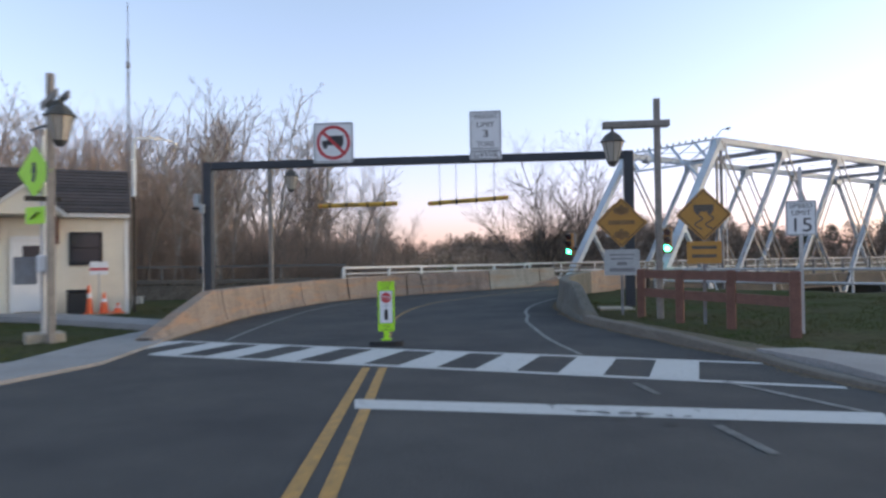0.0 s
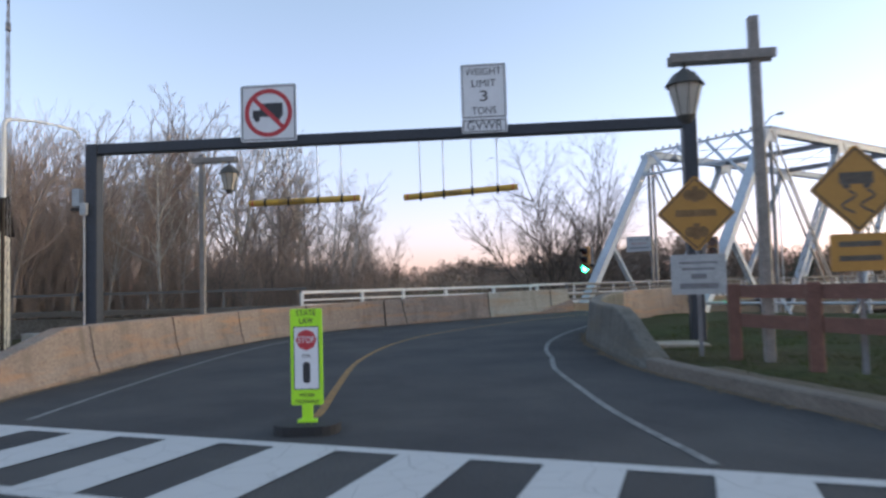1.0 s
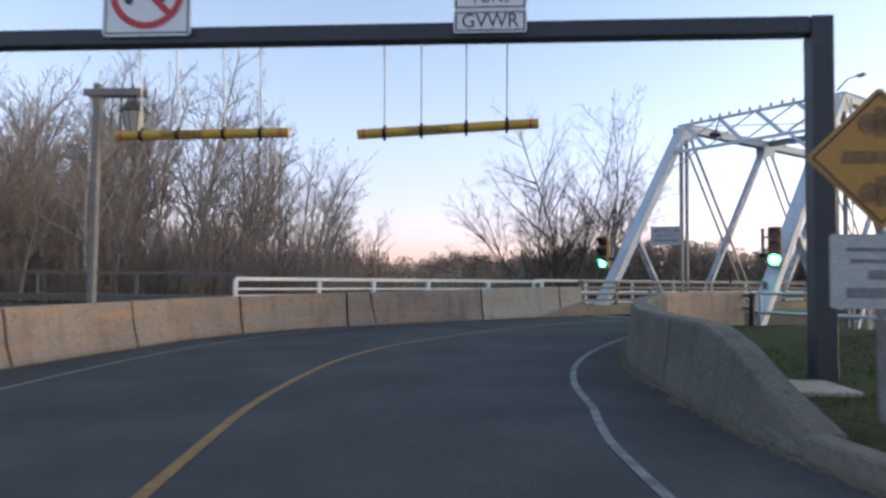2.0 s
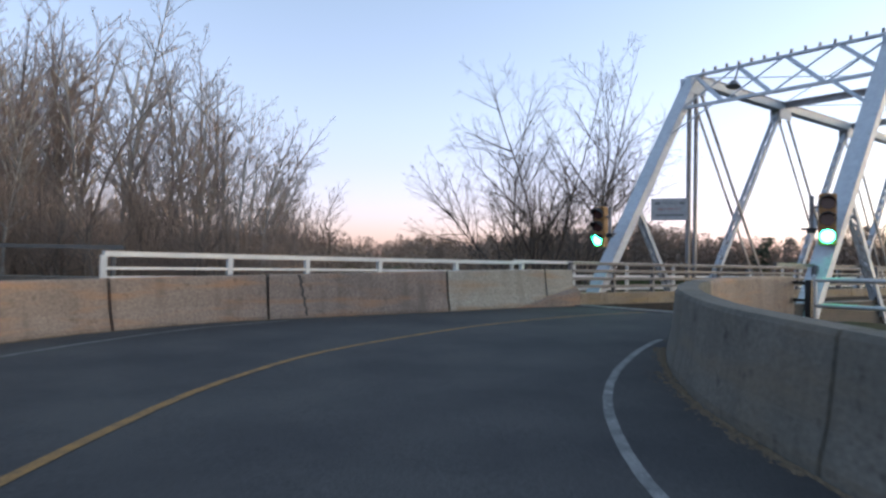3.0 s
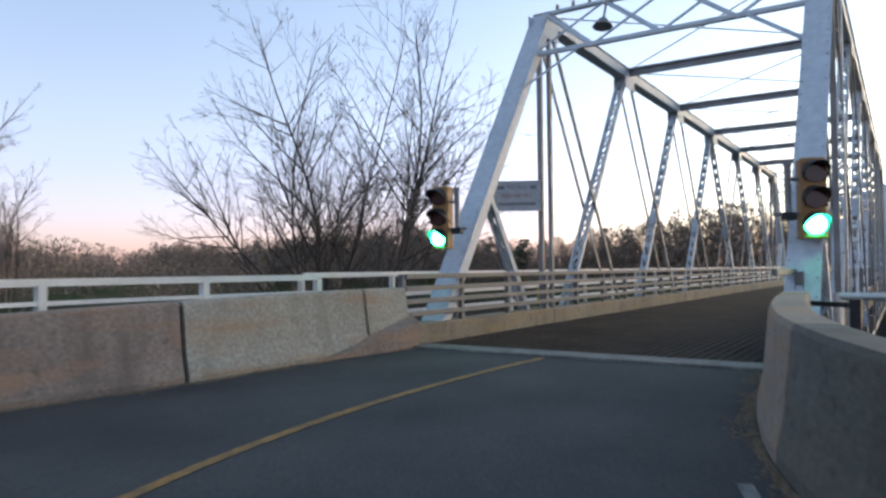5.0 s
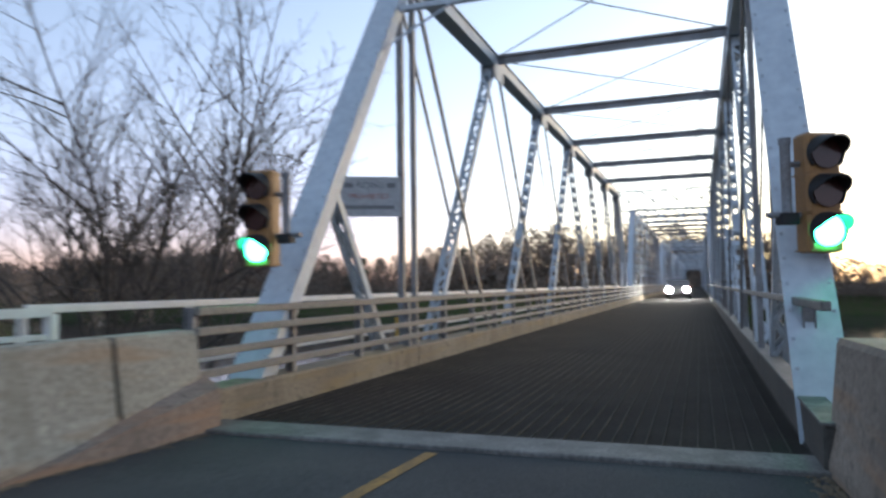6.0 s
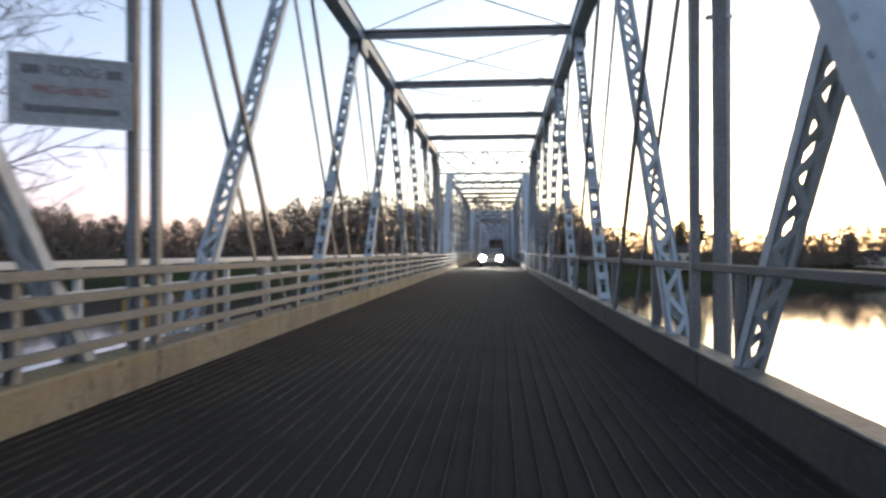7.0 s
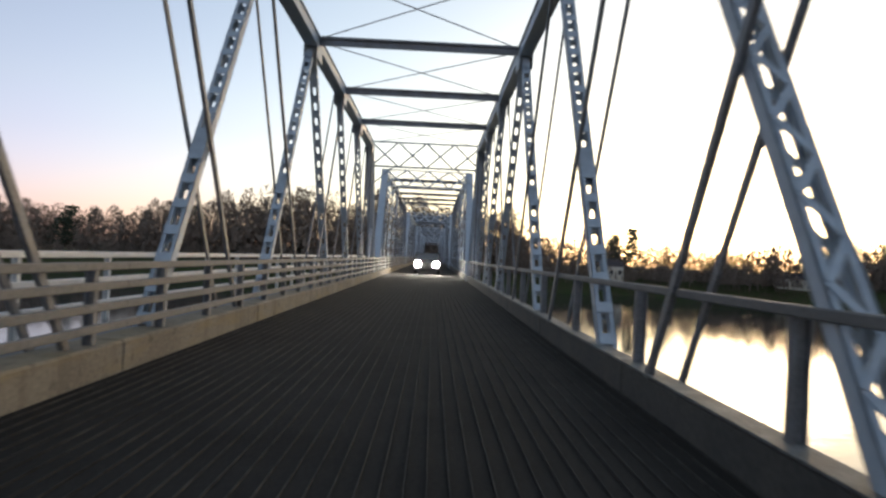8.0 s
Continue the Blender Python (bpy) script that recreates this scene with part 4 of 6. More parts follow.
sg = thing("no_trucks_sign", pose(-20.73, 8.54, 0, 0, 0, 50.4) @ pose(3.86, -0.16, 5.01), "white square no trucks sign with red ring", "sign")
part("panel", rounded_plate(bmesh.new(), 1.18, 1.18, 0.06, -0.005, 0.005), SIGN_W, sg)
bars("border", SIGN_B, sg, [(-0.56, 0.56, 0.54, 0.56), (-0.56, 0.56, -0.56, -0.54), (-0.56, -0.54, -0.56, 0.56), (0.54, 0.56, -0.56, 0.56)], -0.009)
bm = box(bmesh.new(), -0.18, 0.3, -0.012, -0.006, -0.08, 0.2)
box(bm, -0.33, -0.18, -0.012, -0.006, -0.1, 0.06)
disc(bm, (-0.24, -0.12), 0.06, -0.012, -0.006, 16)
disc(bm, (0.2, -0.1), 0.06, -0.012, -0.006, 16)
part("truck_symbol", bm, SIGN_B, sg)
bm = bmesh.new()
n = 48
ring = [[bm.verts.new((r * math.cos(2 * math.pi * k / n), y, r * math.sin(2 * math.pi * k / n))) for r, y in ((0.5, -0.008), (0.5, -0.015), (0.41, -0.015), (0.41, -0.008))] for k in range(n)]
for a, b in zip(ring, ring[1:] + ring[:1]):
    for i in range(4):
        bm.faces.new((a[i], a[(i + 1) % 4], b[(i + 1) % 4], b[i]))
beam(bm, (-0.32, -0.0125, 0.32), (0.32, -0.0125, -0.32), 0.006, 0.09, up=(1, 0, 1))
bmesh.ops.recalc_face_normals(bm, faces=bm.faces[:])
part("prohibition_ring", bm, SIGN_R, sg)

# ---- crossing sign in the road ----
sg = thing("crossing_sign", pose(-10.78, 8.98, 0, 0, 0, 54), "lime in-street crossing sign on a black rubber base", "sign")
bm = rounded_plate(bmesh.new(), 0.62, 0.5, 0.2, 0, 0.09)
bmesh.ops.rotate(bm, verts=bm.verts[:], cent=(0, 0, 0), matrix=Matrix.Rotation(radians(-90), 3, "X"))
for vert in bm.verts:
    vert.co.z = 0.0 if vert.co.z < 0.045 - 1e-3 and vert.co.z > -0.045 else abs(vert.co.z)
part("base", bm, RUBBER, sg)
part("stem", box(box(bmesh.new(), -0.05, 0.05, -0.015, 0.015, 0.08, 0.27), -0.09, 0.09, -0.03, 0.03, 0.08, 0.12), SIGN_G, sg)
part("panel", rounded_plate(bmesh.new(), 0.305, 0.914, 0.02, -0.012, 0.012, 0, 0.71), SIGN_G, sg)
part("white_field", rounded_plate(bmesh.new(), 0.24, 0.6, 0.03, -0.016, -0.012, 0, 0.7), SIGN_W, sg)
bars("field_border", SIGN_B, sg, [(-0.12, 0.12, 0.992, 1.0), (-0.12, 0.12, 0.4, 0.408), (-0.122, -0.115, 0.4, 1.0), (0.115, 0.122, 0.4, 1.0)], -0.019)
part("red_octagon", tube(bmesh.new(), (0, -0.014, 0.87), (0, -0.019, 0.87), 0.1, n=8), SIGN_R, sg)
letters("lettering", "STOP", 0.09, SIGN_W, sg, 0, 0.87, -0.0215, 0.16)
letters("lettering", "STATE", 0.08, SIGN_B, sg, 0, 1.125, -0.0145, 0.19)
letters("lettering", "LAW", 0.08, SIGN_B, sg, 0, 1.05, -0.0145, 0.13)
letters("lettering", "FOR", 0.05, SIGN_B, sg, 0, 0.715, -0.0185, 0.08)
letters("lettering", "WITHIN", 0.05, SIGN_B, sg, 0, 0.345, -0.0145, 0.14)
letters("lettering", "CROSSWALK", 0.05, SIGN_B, sg, 0, 0.285, -0.0145, 0.23)
part("symbol", rounded_plate(bmesh.new(), 0.07, 0.2, 0.03, -0.02, -0.016, 0, 0.56), SIGN_B, sg)


# ---- warning signs, speed sign, fence ----
def diamond_sign(x, y, zc, side, rz, label):
    s = thing("warning_sign", pose(x, y, 0, 0, 0, rz), label, "sign", "yellow warning signs")
    part("post", box(bmesh.new(), -0.03, 0.03, 0.01, 0.05, 0.0, zc + side * 0.6), STEEL_D, s)
    bm = rounded_plate(bmesh.new(), side, side, 0.05, -0.006, 0.004)
    part("panel", bm, SIGN_Y, s, m=pose(0, 0, zc, 0, 45, 0))
    bm = bmesh.new()
    k = side * 0.64
    for a, b in (((-k, 0), (0, k)), ((0, k), (k, 0)), ((k, 0), (0, -k)), ((0, -k), (-k, 0))):
        beam(bm, (a[0], -0.009, zc + a[1]), (b[0], -0.009, zc + b[1]), 0.004, 0.018, up=(1, 0, 1))
    part("border", bm, SIGN_B, s)
    return s


sg = diamond_sign(-8.71, 15.5, 2.43, 0.8, 46, "yellow diamond slippery road sign with a plate below")
bm = box(bmesh.new(), -0.2, 0.2, -0.013, -0.007, 2.49, 2.64)
disc(bm, (-0.12, 2.47), 0.045, -0.013, -0.007, 12)
disc(bm, (0.12, 2.47), 0.045, -0.013, -0.007, 12)
part("vehicle_symbol", bm, SIGN_F, sg)
for o in (-0.1, 0.12):
    bm = bmesh.new()
    pr = None
    for k in range(17):
        z = 2.41 - k * 0.018
        p = Vector((o + 0.08 * math.sin(k * 0.45) , -0.01, z))
        if pr is not None:
            beam(bm, pr, p, 0.004, 0.03, up=(1, 0, 0))
        pr = p
    part("skid_mark", bm, SIGN_F, sg)
part("lower_plate", rounded_plate(bmesh.new(), 0.7, 0.47, 0.03, -0.006, 0.004, 0, 1.63), SIGN_Y, sg)
bars("line_of_writing", SIGN_F, sg, [(-0.25, 0.25, 1.7, 1.77), (-0.25, 0.25, 1.52, 1.59)])
sg = diamond_sign(-11.39, 15.97, 2.41, 0.88, 50, "yellow diamond warning sign with arrows above a white plate")
for o in (0.3, -0.3):
    bm = bmesh.new()
    z = 2.41 + o
    for c in ((-0.1, z), (0.1, z)):
        disc(bm, c, 0.09, -0.013, -0.007, 12)
    box(bm, -0.05, 0.05, -0.013, -0.007, z - 0.12, z + 0.14)
    part("arrow_symbol", bm, SIGN_F2, sg)
bars("line_of_writing", SIGN_F2, sg, [(-0.32, 0.32, 2.36, 2.47)])
part("white_plate", rounded_plate(bmesh.new(), 0.86, 0.64, 0.03, -0.006, 0.004, 0, 1.43), SIGN_P, sg)
bars("line_of_writing", STEEL_D, sg, [(-0.3, 0.3, 1.6, 1.635), (-0.26, 0.26, 1.5, 1.535), (-0.12, 0.12, 1.36, 1.44), (-0.3, 0.3, 1.2, 1.29)])

sg = thing("speed_limit_sign", pose(-6.45, 15.2, 0, 0, 0, 42), "white speed limit sign on a tall steel post", "sign")
part("post", box(bmesh.new(), -0.03, 0.03, 0.01, 0.05, 0, 3.15), GALV, sg)
part("panel", rounded_plate(bmesh.new(), 0.52, 0.64, 0.04, -0.006, 0.004, 0, 2.22), SIGN_W, sg)
bars("border", SIGN_B, sg, [(-0.245, 0.245, 2.515, 2.527), (-0.245, 0.245, 1.913, 1.925), (-0.245, -0.233, 1.913, 2.527), (0.233, 0.245, 1.913, 2.527)])
letters("lettering", "SPEED", 0.13, SIGN_B, sg, 0, 2.44, -0.01, 0.38)
letters("lettering", "LIMIT", 0.13, SIGN_B, sg, 0, 2.31, -0.01, 0.32)
letters("lettering", "15", 0.36, SIGN_B, sg, 0, 2.08, -0.01, 0.29)

fence = thing("rail_fence", pose(0, 0, 0.1), "red-brown stained two-rail timber fence on the grass", "fence")
FP = [(-6.25, 14.6), (-7.8, 15.05), (-9.27, 15.4), (-10.75, 15.9)]
for i, (x, y) in enumerate(FP):
    bm = box(bmesh.new(), -0.09, 0.09, -0.09, 0.09, -0.3, 1.17, 0.02)
    part("post", bm, WOOD_RED, fence, m=pose(x, y, 0, 0, 0, 35))
for a, b in zip(FP, FP[1:]):
    for z in (0.62, 1.05):
        d = (Vector(b) - Vector(a)).normalized()
        o = Vector((-d.y, d.x)) * -0.05
        part("rail", beam(bmesh.new(), (a[0] + o.x, a[1] + o.y, z), (b[0] + o.x, b[1] + o.y, z), 0.06, 0.19), WOOD_RED, fence)


# ---- timber lamp posts with lanterns ----
def lamp_post(x, y, rz, top, arm_z, arm_l, arm_r, label):
    lp = thing("lamp_post", pose(x, y, 0, 0, 0, rz), label, "lamp post", "timber lamp posts")
    w = 0.07 if arm_l > 0.8 else 0.09
    part("post", box(bmesh.new(), -w, w, -w, w, -0.2, top, 0.015), WOOD_GREY, lp)
    for yy in (-w - 0.028, w + 0.028):
        part("arm", box(bmesh.new(), -arm_r, arm_l, yy - 0.025, yy + 0.025, arm_z - 0.075, arm_z + 0.075, 0.01), WOOD_GREY, lp)
    xl = arm_l - 0.22
    part("finial", tube(bmesh.new(), (xl, 0, arm_z - 0.2), (xl, 0, arm_z - 0.05), 0.03), LAMP_CAP, lp)
    part("lantern_cap", tube(tube(bmesh.new(), (xl, 0, arm_z - 0.4), (xl, 0, arm_z - 0.24), 0.3, 0.18, n=8), (xl, 0, arm_z - 0.24), (xl, 0, arm_z - 0.13), 0.18, 0.03, n=8), LAMP_CAP, lp)
    part("lantern_glass", tube(bmesh.new(), (xl, 0, arm_z - 0.86), (xl, 0, arm_z - 0.4), 0.13, 0.245, n=8), LANTERN, lp, "pale frosted lantern glass, unlit")
    part("lantern_base", tube(bmesh.new(), (xl, 0, arm_z - 0.97), (xl, 0, arm_z - 0.86), 0.06, 0.14, n=8), LAMP_CAP, lp)
    for k in range(8):
        a = radians(45 * k)
        bm = beam(bmesh.new(), (xl + 0.133 * math.cos(a), 0.133 * math.sin(a), arm_z - 0.86), (xl + 0.248 * math.cos(a), 0.248 * math.sin(a), arm_z - 0.4), 0.014, 0.014)
        part("cage_bar", bm, LAMP_CAP, lp)
    return lp


lamp_post(-10.25, 15.96, 229, 5.25, 4.66, 1.24, 0.28, "weathered timber lamp post with a hanging lantern on the grass")
lamp_post(-24.5, 11.83, 50, 5.3, 5.1, 1.02, 0.25, "weathered timber lamp post with a hanging lantern behind the wall")
lp = lamp_post(-15.3, 3.97, 6, 5.35, 4.75, 1.1, 0.35, "timber lamp post with lantern, on a concrete footing")


# ---- crossing beacon signs on the pavement ----
bc = thing("crossing_beacon", pose(-15.72, 3.88, 0), "lime crossing signs and a pale box on a steel pole", "sign")
part("pole", tube(bmesh.new(), (0, 0, -0.1), (0, 0, 4.3), 0.06, n=12), GALV, bc)
part("footing", box(bmesh.new(), -0.35, 0.35, -0.35, 0.35, 0.0, 0.2, 0.02), CONCRETE_N, bc)
part("panel", rounded_plate(bmesh.new(), 0.74, 0.74, 0.04, -0.09, -0.08), SIGN_G, bc, m=pose(0.02, -0.09, 3.42, 0, 45, 30))
part("arrow_panel", rounded_plate(bmesh.new(), 0.6, 0.34, 0.03, -0.09, -0.08), SIGN_G, bc, m=pose(0.02, -0.08, 2.55, 0, 0, 30))
part("symbol", tube(tube(bmesh.new(), (0.0, -0.094, 0.19), (0.0, -0.094, -0.02), 0.05, 0.075, n=8), (0.02, -0.094, -0.02), (-0.04, -0.094, -0.2), 0.055, 0.04, n=8), SIGN_B, bc, m=pose(0.02, -0.09, 3.42, 0, 0, 30) @ Matrix.Diagonal((1, 0.08, 1, 1)) @ pose(0, -1.1, 0))
bm = beam(bmesh.new(), (0.12, -0.096, 0.06), (-0.1, -0.096, -0.07), 0.01, 0.07, up=(0, 1, 0))
part("arrow_symbol", bm, SIGN_B, bc, m=pose(0.02, -0.08, 2.55, 0, 0, 30))
part("control_box", box(bmesh.new(), 0.06, 0.28, -0.14, 0.14, 1.42, 1.75, 0.02), SIGN_W, bc)
part("light_bar", box(bmesh.new(), 0.04, 0.1, -0.34, 0.3, 2.84, 2.94, 0.01), POLE_D, bc)
part("sign_back", rounded_plate(bmesh.new(), 0.42, 0.55, 0.03, -0.006, 0.004), STEEL_D, bc, m=pose(0.05, -0.33, 1.45, 0, 0, 72))
part("solar_panel", box(bmesh.new(), -0.3, 0.3, -0.25, 0.25, 0, 0.03), BLACK, bc, m=pose(0, 0, 4.35, 25, 10, 0))
ub = thing("utility_box", pose(-28.2, 7.9, 0, 0, 0, 60), "small pale utility box standing on the grass", "box")
part("body", box(bmesh.new(), -0.18, 0.18, -0.15, 0.15, -0.05, 0.3, 0.015), SIGN_P, ub)
part("lid", box(bmesh.new(), -0.2, 0.2, -0.17, 0.17, 0.3, 0.33, 0.01), SIGN_P, ub)


# ---- small house ----
def build_house():
    h = thing("small_house", pose(-23.3, 6.74, 0.1, 0, 0, 262), "small cream clapboard house with a dark roof and gabled porch", "house")
    # local x runs along the front from the corner, local -y is into the house
    W, D, E = 6.6, 4.6, 2.95
    bm = bmesh.new()
    box(bm, 0, W, -D, -0.02, -0.3, E)
    part("wall", bm, SIDING, h)
    for k in range(21):
        z = 0.02 + k * 0.15
        if z + 0.15 > E:
            break
        pr = [(-0.02, z), (0.018, z), (0.004, z + 0.15), (-0.02, z + 0.15)]
        for a, b in ((0, 0.72), (1.64, 2.0), (3.25, W)) if 1.35 < z < 2.5 else (((0, 2.0), (3.25, W)) if z < 2.3 else ((0, W),)):
            bm = bmesh.new()
            vs = [[bm.verts.new((x, y, zz)) for y, zz in pr] for x in (a, b)]
            for i in range(4):
                bm.faces.new((vs[0][i], vs[0][(i + 1) % 4], vs[1][(i + 1) % 4], vs[1][i]))
            bm.faces.new(vs[0])
            bm.faces.new(vs[1][::-1])
            bmesh.ops.recalc_face_normals(bm, faces=bm.faces[:])
            part("siding_board", bm, SIDING, h)
    part("corner_board", box(bmesh.new(), -0.02, 0.1, -0.1, 0.03, -0.1, E), TRIM_W, h)
    part("eave_board", box(bmesh.new(), -0.06, W + 0.2, 0.05, 0.3, E - 0.05, E + 0.1), TRIM_W, h)
    win = part("window", box(bmesh.new(), 0.79, 1.57, -0.02, 0.02, 1.53, 2.4), GLASS_D, h)
    bm = box(bmesh.new(), 0.73, 0.8, 0, 0.05, 1.47, 2.46)
    box(bm, 1.56, 1.63, 0, 0.05, 1.47, 2.46)
    box(bm, 0.73, 1.63, 0, 0.05, 2.39, 2.46)
    box(bm, 0.73, 1.63, 0, 0.07, 1.45, 1.54)
    box(bm, 0.8, 1.56, 0, 0.035, 1.95, 1.99)
    part("window_frame", bm, BLACK, win)
    door = part("door", box(bmesh.new(), 2.2, 3.05, -0.02, 0.04, 0.1, 2.2), TRIM_W, h)
    part("door_glass", box(bmesh.new(), 2.4, 2.85, 0.03, 0.05, 1.3, 2.05), GLASS_D, door)
    bm = box(bmesh.new(), 2.08, 2.2, -0.02, 0.06, 0, 2.33)
    box(bm, 3.05, 3.17, -0.02, 0.06, 0, 2.33)
    box(bm, 2.08, 3.17, -0.02, 0.06, 2.21, 2.33)
    part("door_frame", bm, TRIM_W, door)
    # main roof, two slopes, with courses of shingles
    for sgn, ya, yb in ((1, 0.35, -D / 2), (-1, -D - 0.35, -D / 2)):
        n = 13
        for k in range(n):
            y0, y1 = ya + (yb - ya) * k / n, ya + (yb - ya) * (k + 1.25) / n
            z0, z1 = E + 0.08 + 1.6 * k / n, E + 0.08 + 1.6 * (k + 1) / n
            bm = bmesh.new()
            if k == n - 1:
                y1 = yb
            vs = [bm.verts.new(c) for c in ((-0.08, y0, z0), (W + 0.3, y0, z0), (W + 0.3, y1, z1), (-0.08, y1, z1), (-0.08, y0, z0 + 0.035), (W + 0.3, y0, z0 + 0.035), (W + 0.3, y1, z1 + 0.02), (-0.08, y1, z1 + 0.02))]
            for f in ((0, 1, 2, 3), (4, 5, 6, 7), (0, 1, 5, 4), (2, 3, 7, 6), (1, 2, 6, 5), (0, 3, 7, 4)):
                bm.faces.new([vs[i] for i in f])
            bmesh.ops.recalc_face_normals(bm, faces=bm.faces[:])
            part("shingle_course", bm, SHINGLE, h)
    # porch gable on brackets
    gx0, gx1, gz = 1.8, 3.65, 3.75
    gc = (gx0 + gx1) / 2
    bm = bmesh.new()
    a = [bm.verts.new(c) for c in ((gx0, 0.75, E), (gx1, 0.75, E), (gc, 0.75, gz))]
    b = [bm.verts.new(c) for c in ((gx0, -1.5, E), (gx1, -1.5, E), (gc, -1.5, gz))]
    bm.faces.new(a)
    bm.faces.new(b[::-1])
    bm.faces.new((a[0], a[1], b[1], b[0]))
    bm.faces.new((a[1], a[2], b[2], b[1]))
    bm.faces.new((a[2], a[0], b[0], b[2]))
    bmesh.ops.recalc_face_normals(bm, faces=bm.faces[:])
    part("porch_gable", bm, SIDING, h)
    for x0, x1 in ((gx0 - 0.2, gc), (gx1 + 0.2, gc)):
        part("porch_roof", beam(bmesh.new(), (x0, -0.4, E + 0.02), (x1, -0.4, gz + 0.12), 2.5, 0.06, up=(0, 0, 1)), SHINGLE, h)
        part("rake_board", beam(bmesh.new(), (x0, 0.8, E - 0.04), (x1, 0.8, gz + 0.06), 0.05, 0.14, up=(0, 0, 1)), TRIM_W, h)
    for x in (gx0 + 0.15, gx1 - 0.15):
        bm = beam(bmesh.new(), (x, 0.02, 2.25), (x, 0.6, 2.88), 0.1, 0.1)
        box(bm, x - 0.05, x + 0.05, 0.0, 0.1, 2.1, 2.9)
        part("bracket", bm, WOOD_RED, h)


build_house()


def traffic_cone(x, y, h, label):
    c = thing("traffic_cone", pose(x, y, 0.1), label, "traffic cone", "cones by the house")
    part("foot", box(bmesh.new(), -0.17, 0.17, -0.17, 0.17, 0, 0.03, 0.005), CONE_O, c)
    part("body", tube(bmesh.new(), (0, 0, 0.03), (0, 0, h), 0.13, 0.03, n=18), CONE_O, c)
    part("collar", tube(bmesh.new(), (0, 0, h * 0.55), (0, 0, h * 0.72), 0.085, 0.063, n=18), SIGN_W, c)


traffic_cone(-22.7, 5.55, 0.85, "orange traffic cone beside the house")
traffic_cone(-22.6, 5.95, 0.62, "orange traffic cone beside the house")
traffic_cone(-22.4, 6.3, 0.3, "short orange traffic cone beside the house")
bn = thing("waste_bin", pose(-22.85, 5.25, 0.1), "black lidded waste bin by the house wall", "bin")
part("body", box(bmesh.new(), -0.25, 0.25, -0.25, 0.25, 0, 0.65, 0.04), RUBBER, bn)
part("lid", box(bmesh.new(), -0.28, 0.28, -0.28, 0.28, 0.65, 0.72, 0.03), BLACK, bn)
rs = thing("barrel_sign", pose(-22.85, 5.85, 0.1, 0, 0, 80), "red and white striped panel leaning at the house", "barricade")
part("panel", rounded_plate(bmesh.new(), 0.5, 0.4, 0.03, -0.01, 0.01, 0, 1.35), SIGN_W, rs)
part("stripe", box(bmesh.new(), -0.25, 0.25, -0.016, -0.01, 1.28, 1.36), SIGN_R, rs)
part("leg", box(bmesh.new(), -0.02, 0.02, -0.02, 0.02, 0, 1.2), GALV, rs)

# ---- canal wall and rail beyond the house ----
cw = thing("canal_wall", pose(0, 0, 0), "low stone canal wall with a concrete coping and pipe rail", "wall")
A, Bp = Vector((-25.6, 15.4, 0)), Vector((-37.0, 1.0, 0))
part("stonework", beam(bmesh.new(), A + Vector((0, 0, 0.1)), Bp + Vector((0, 0, 0.1)), 0.4, 1.1), STONE, cw)
part("coping", beam(bmesh.new(), A + Vector((0, 0, 0.8)), Bp + Vector((0, 0, 0.8)), 0.5, 0.16), KERB, cw)
part("rail", beam(bmesh.new(), A + Vector((0, 0, 1.42)), Bp + Vector((0, 0, 1.42)), 0.05, 0.07), RAIL_D, cw)
for k in range(8):
    p = A + (Bp - A) * (k / 7.2 + 0.01)
    part("post", box(bmesh.new(), p.x - 0.03, p.x + 0.03, p.y - 0.03, p.y + 0.03, 0.85, 1.4), RAIL_D, cw)

# ---- street light and radio mast behind the woods ----
sl = thing("street_light", pose(-23.9, 7.03, 0, 0, 0, 142.8), "white bent pipe mast with a long arm on the house gable", "street light")
part("pole", tube(bmesh.new(), (0, 0, 0), (0, 0, 3.75), 0.045, n=10), POLE_D, sl)
part("white_sleeve", tube(bmesh.new(), (0, 0, 3.75), (0, 0, 5.42), 0.07, 0.065, n=12), RAIL_W, sl)
bm = bmesh.new()
pr = None
for k in range(9):
    a = radians(86 * k / 8)
    p = Vector((0.28 - 0.28 * math.cos(a), 0, 5.4 + 0.28 * math.sin(a)))
    if pr is not None:
        tube(bm, pr, p, 0.05, 0.045, n=8)
    pr = p
for p in (Vector((1.2, 0, 5.86)), Vector((2.2, 0, 5.97)), Vector((2.9, 0, 6.02)), Vector((3.08, 0, 5.97)), Vector((3.18, 0, 5.82))):
    tube(bm, pr, p, 0.034, 0.03, n=8)
    pr = p
part("arm", bm, RAIL_W, sl)
for z in (4.2, 4.9):
    part("bracket", box(bmesh.new(), -0.22, 0.08, -0.02, 0.02, z, z + 0.04), GALV, sl)
mast = thing("radio_mast", pose(-25.75, 7.2, 0), "thin grey lattice radio mast behind the house", "mast")
for a in range(3):
    o = Vector((0.12 * math.cos(radians(120 * a)), 0.12 * math.sin(radians(120 * a)), 0))
    o2 = Vector((0.12 * math.cos(radians(120 * a + 120)), 0.12 * math.sin(radians(120 * a + 120)), 0))
    part("leg", tube(bmesh.new(), o, o * 0.25 + Vector((0, 0, 9.4)), 0.011, n=5), STEEL_D, mast)
    bm = bmesh.new()
    for k in range(26):
        z = k * 0.36
        s0, s1 = 1 - 0.75 * z / 9.4, 1 - 0.75 * (z + 0.36) / 9.4
        beam(bm, o * s0 + Vector((0, 0, z)), o2 * s1 + Vector((0, 0, z + 0.36)), 0.008, 0.008)
    part("bracing", bm, STEEL_D, mast)
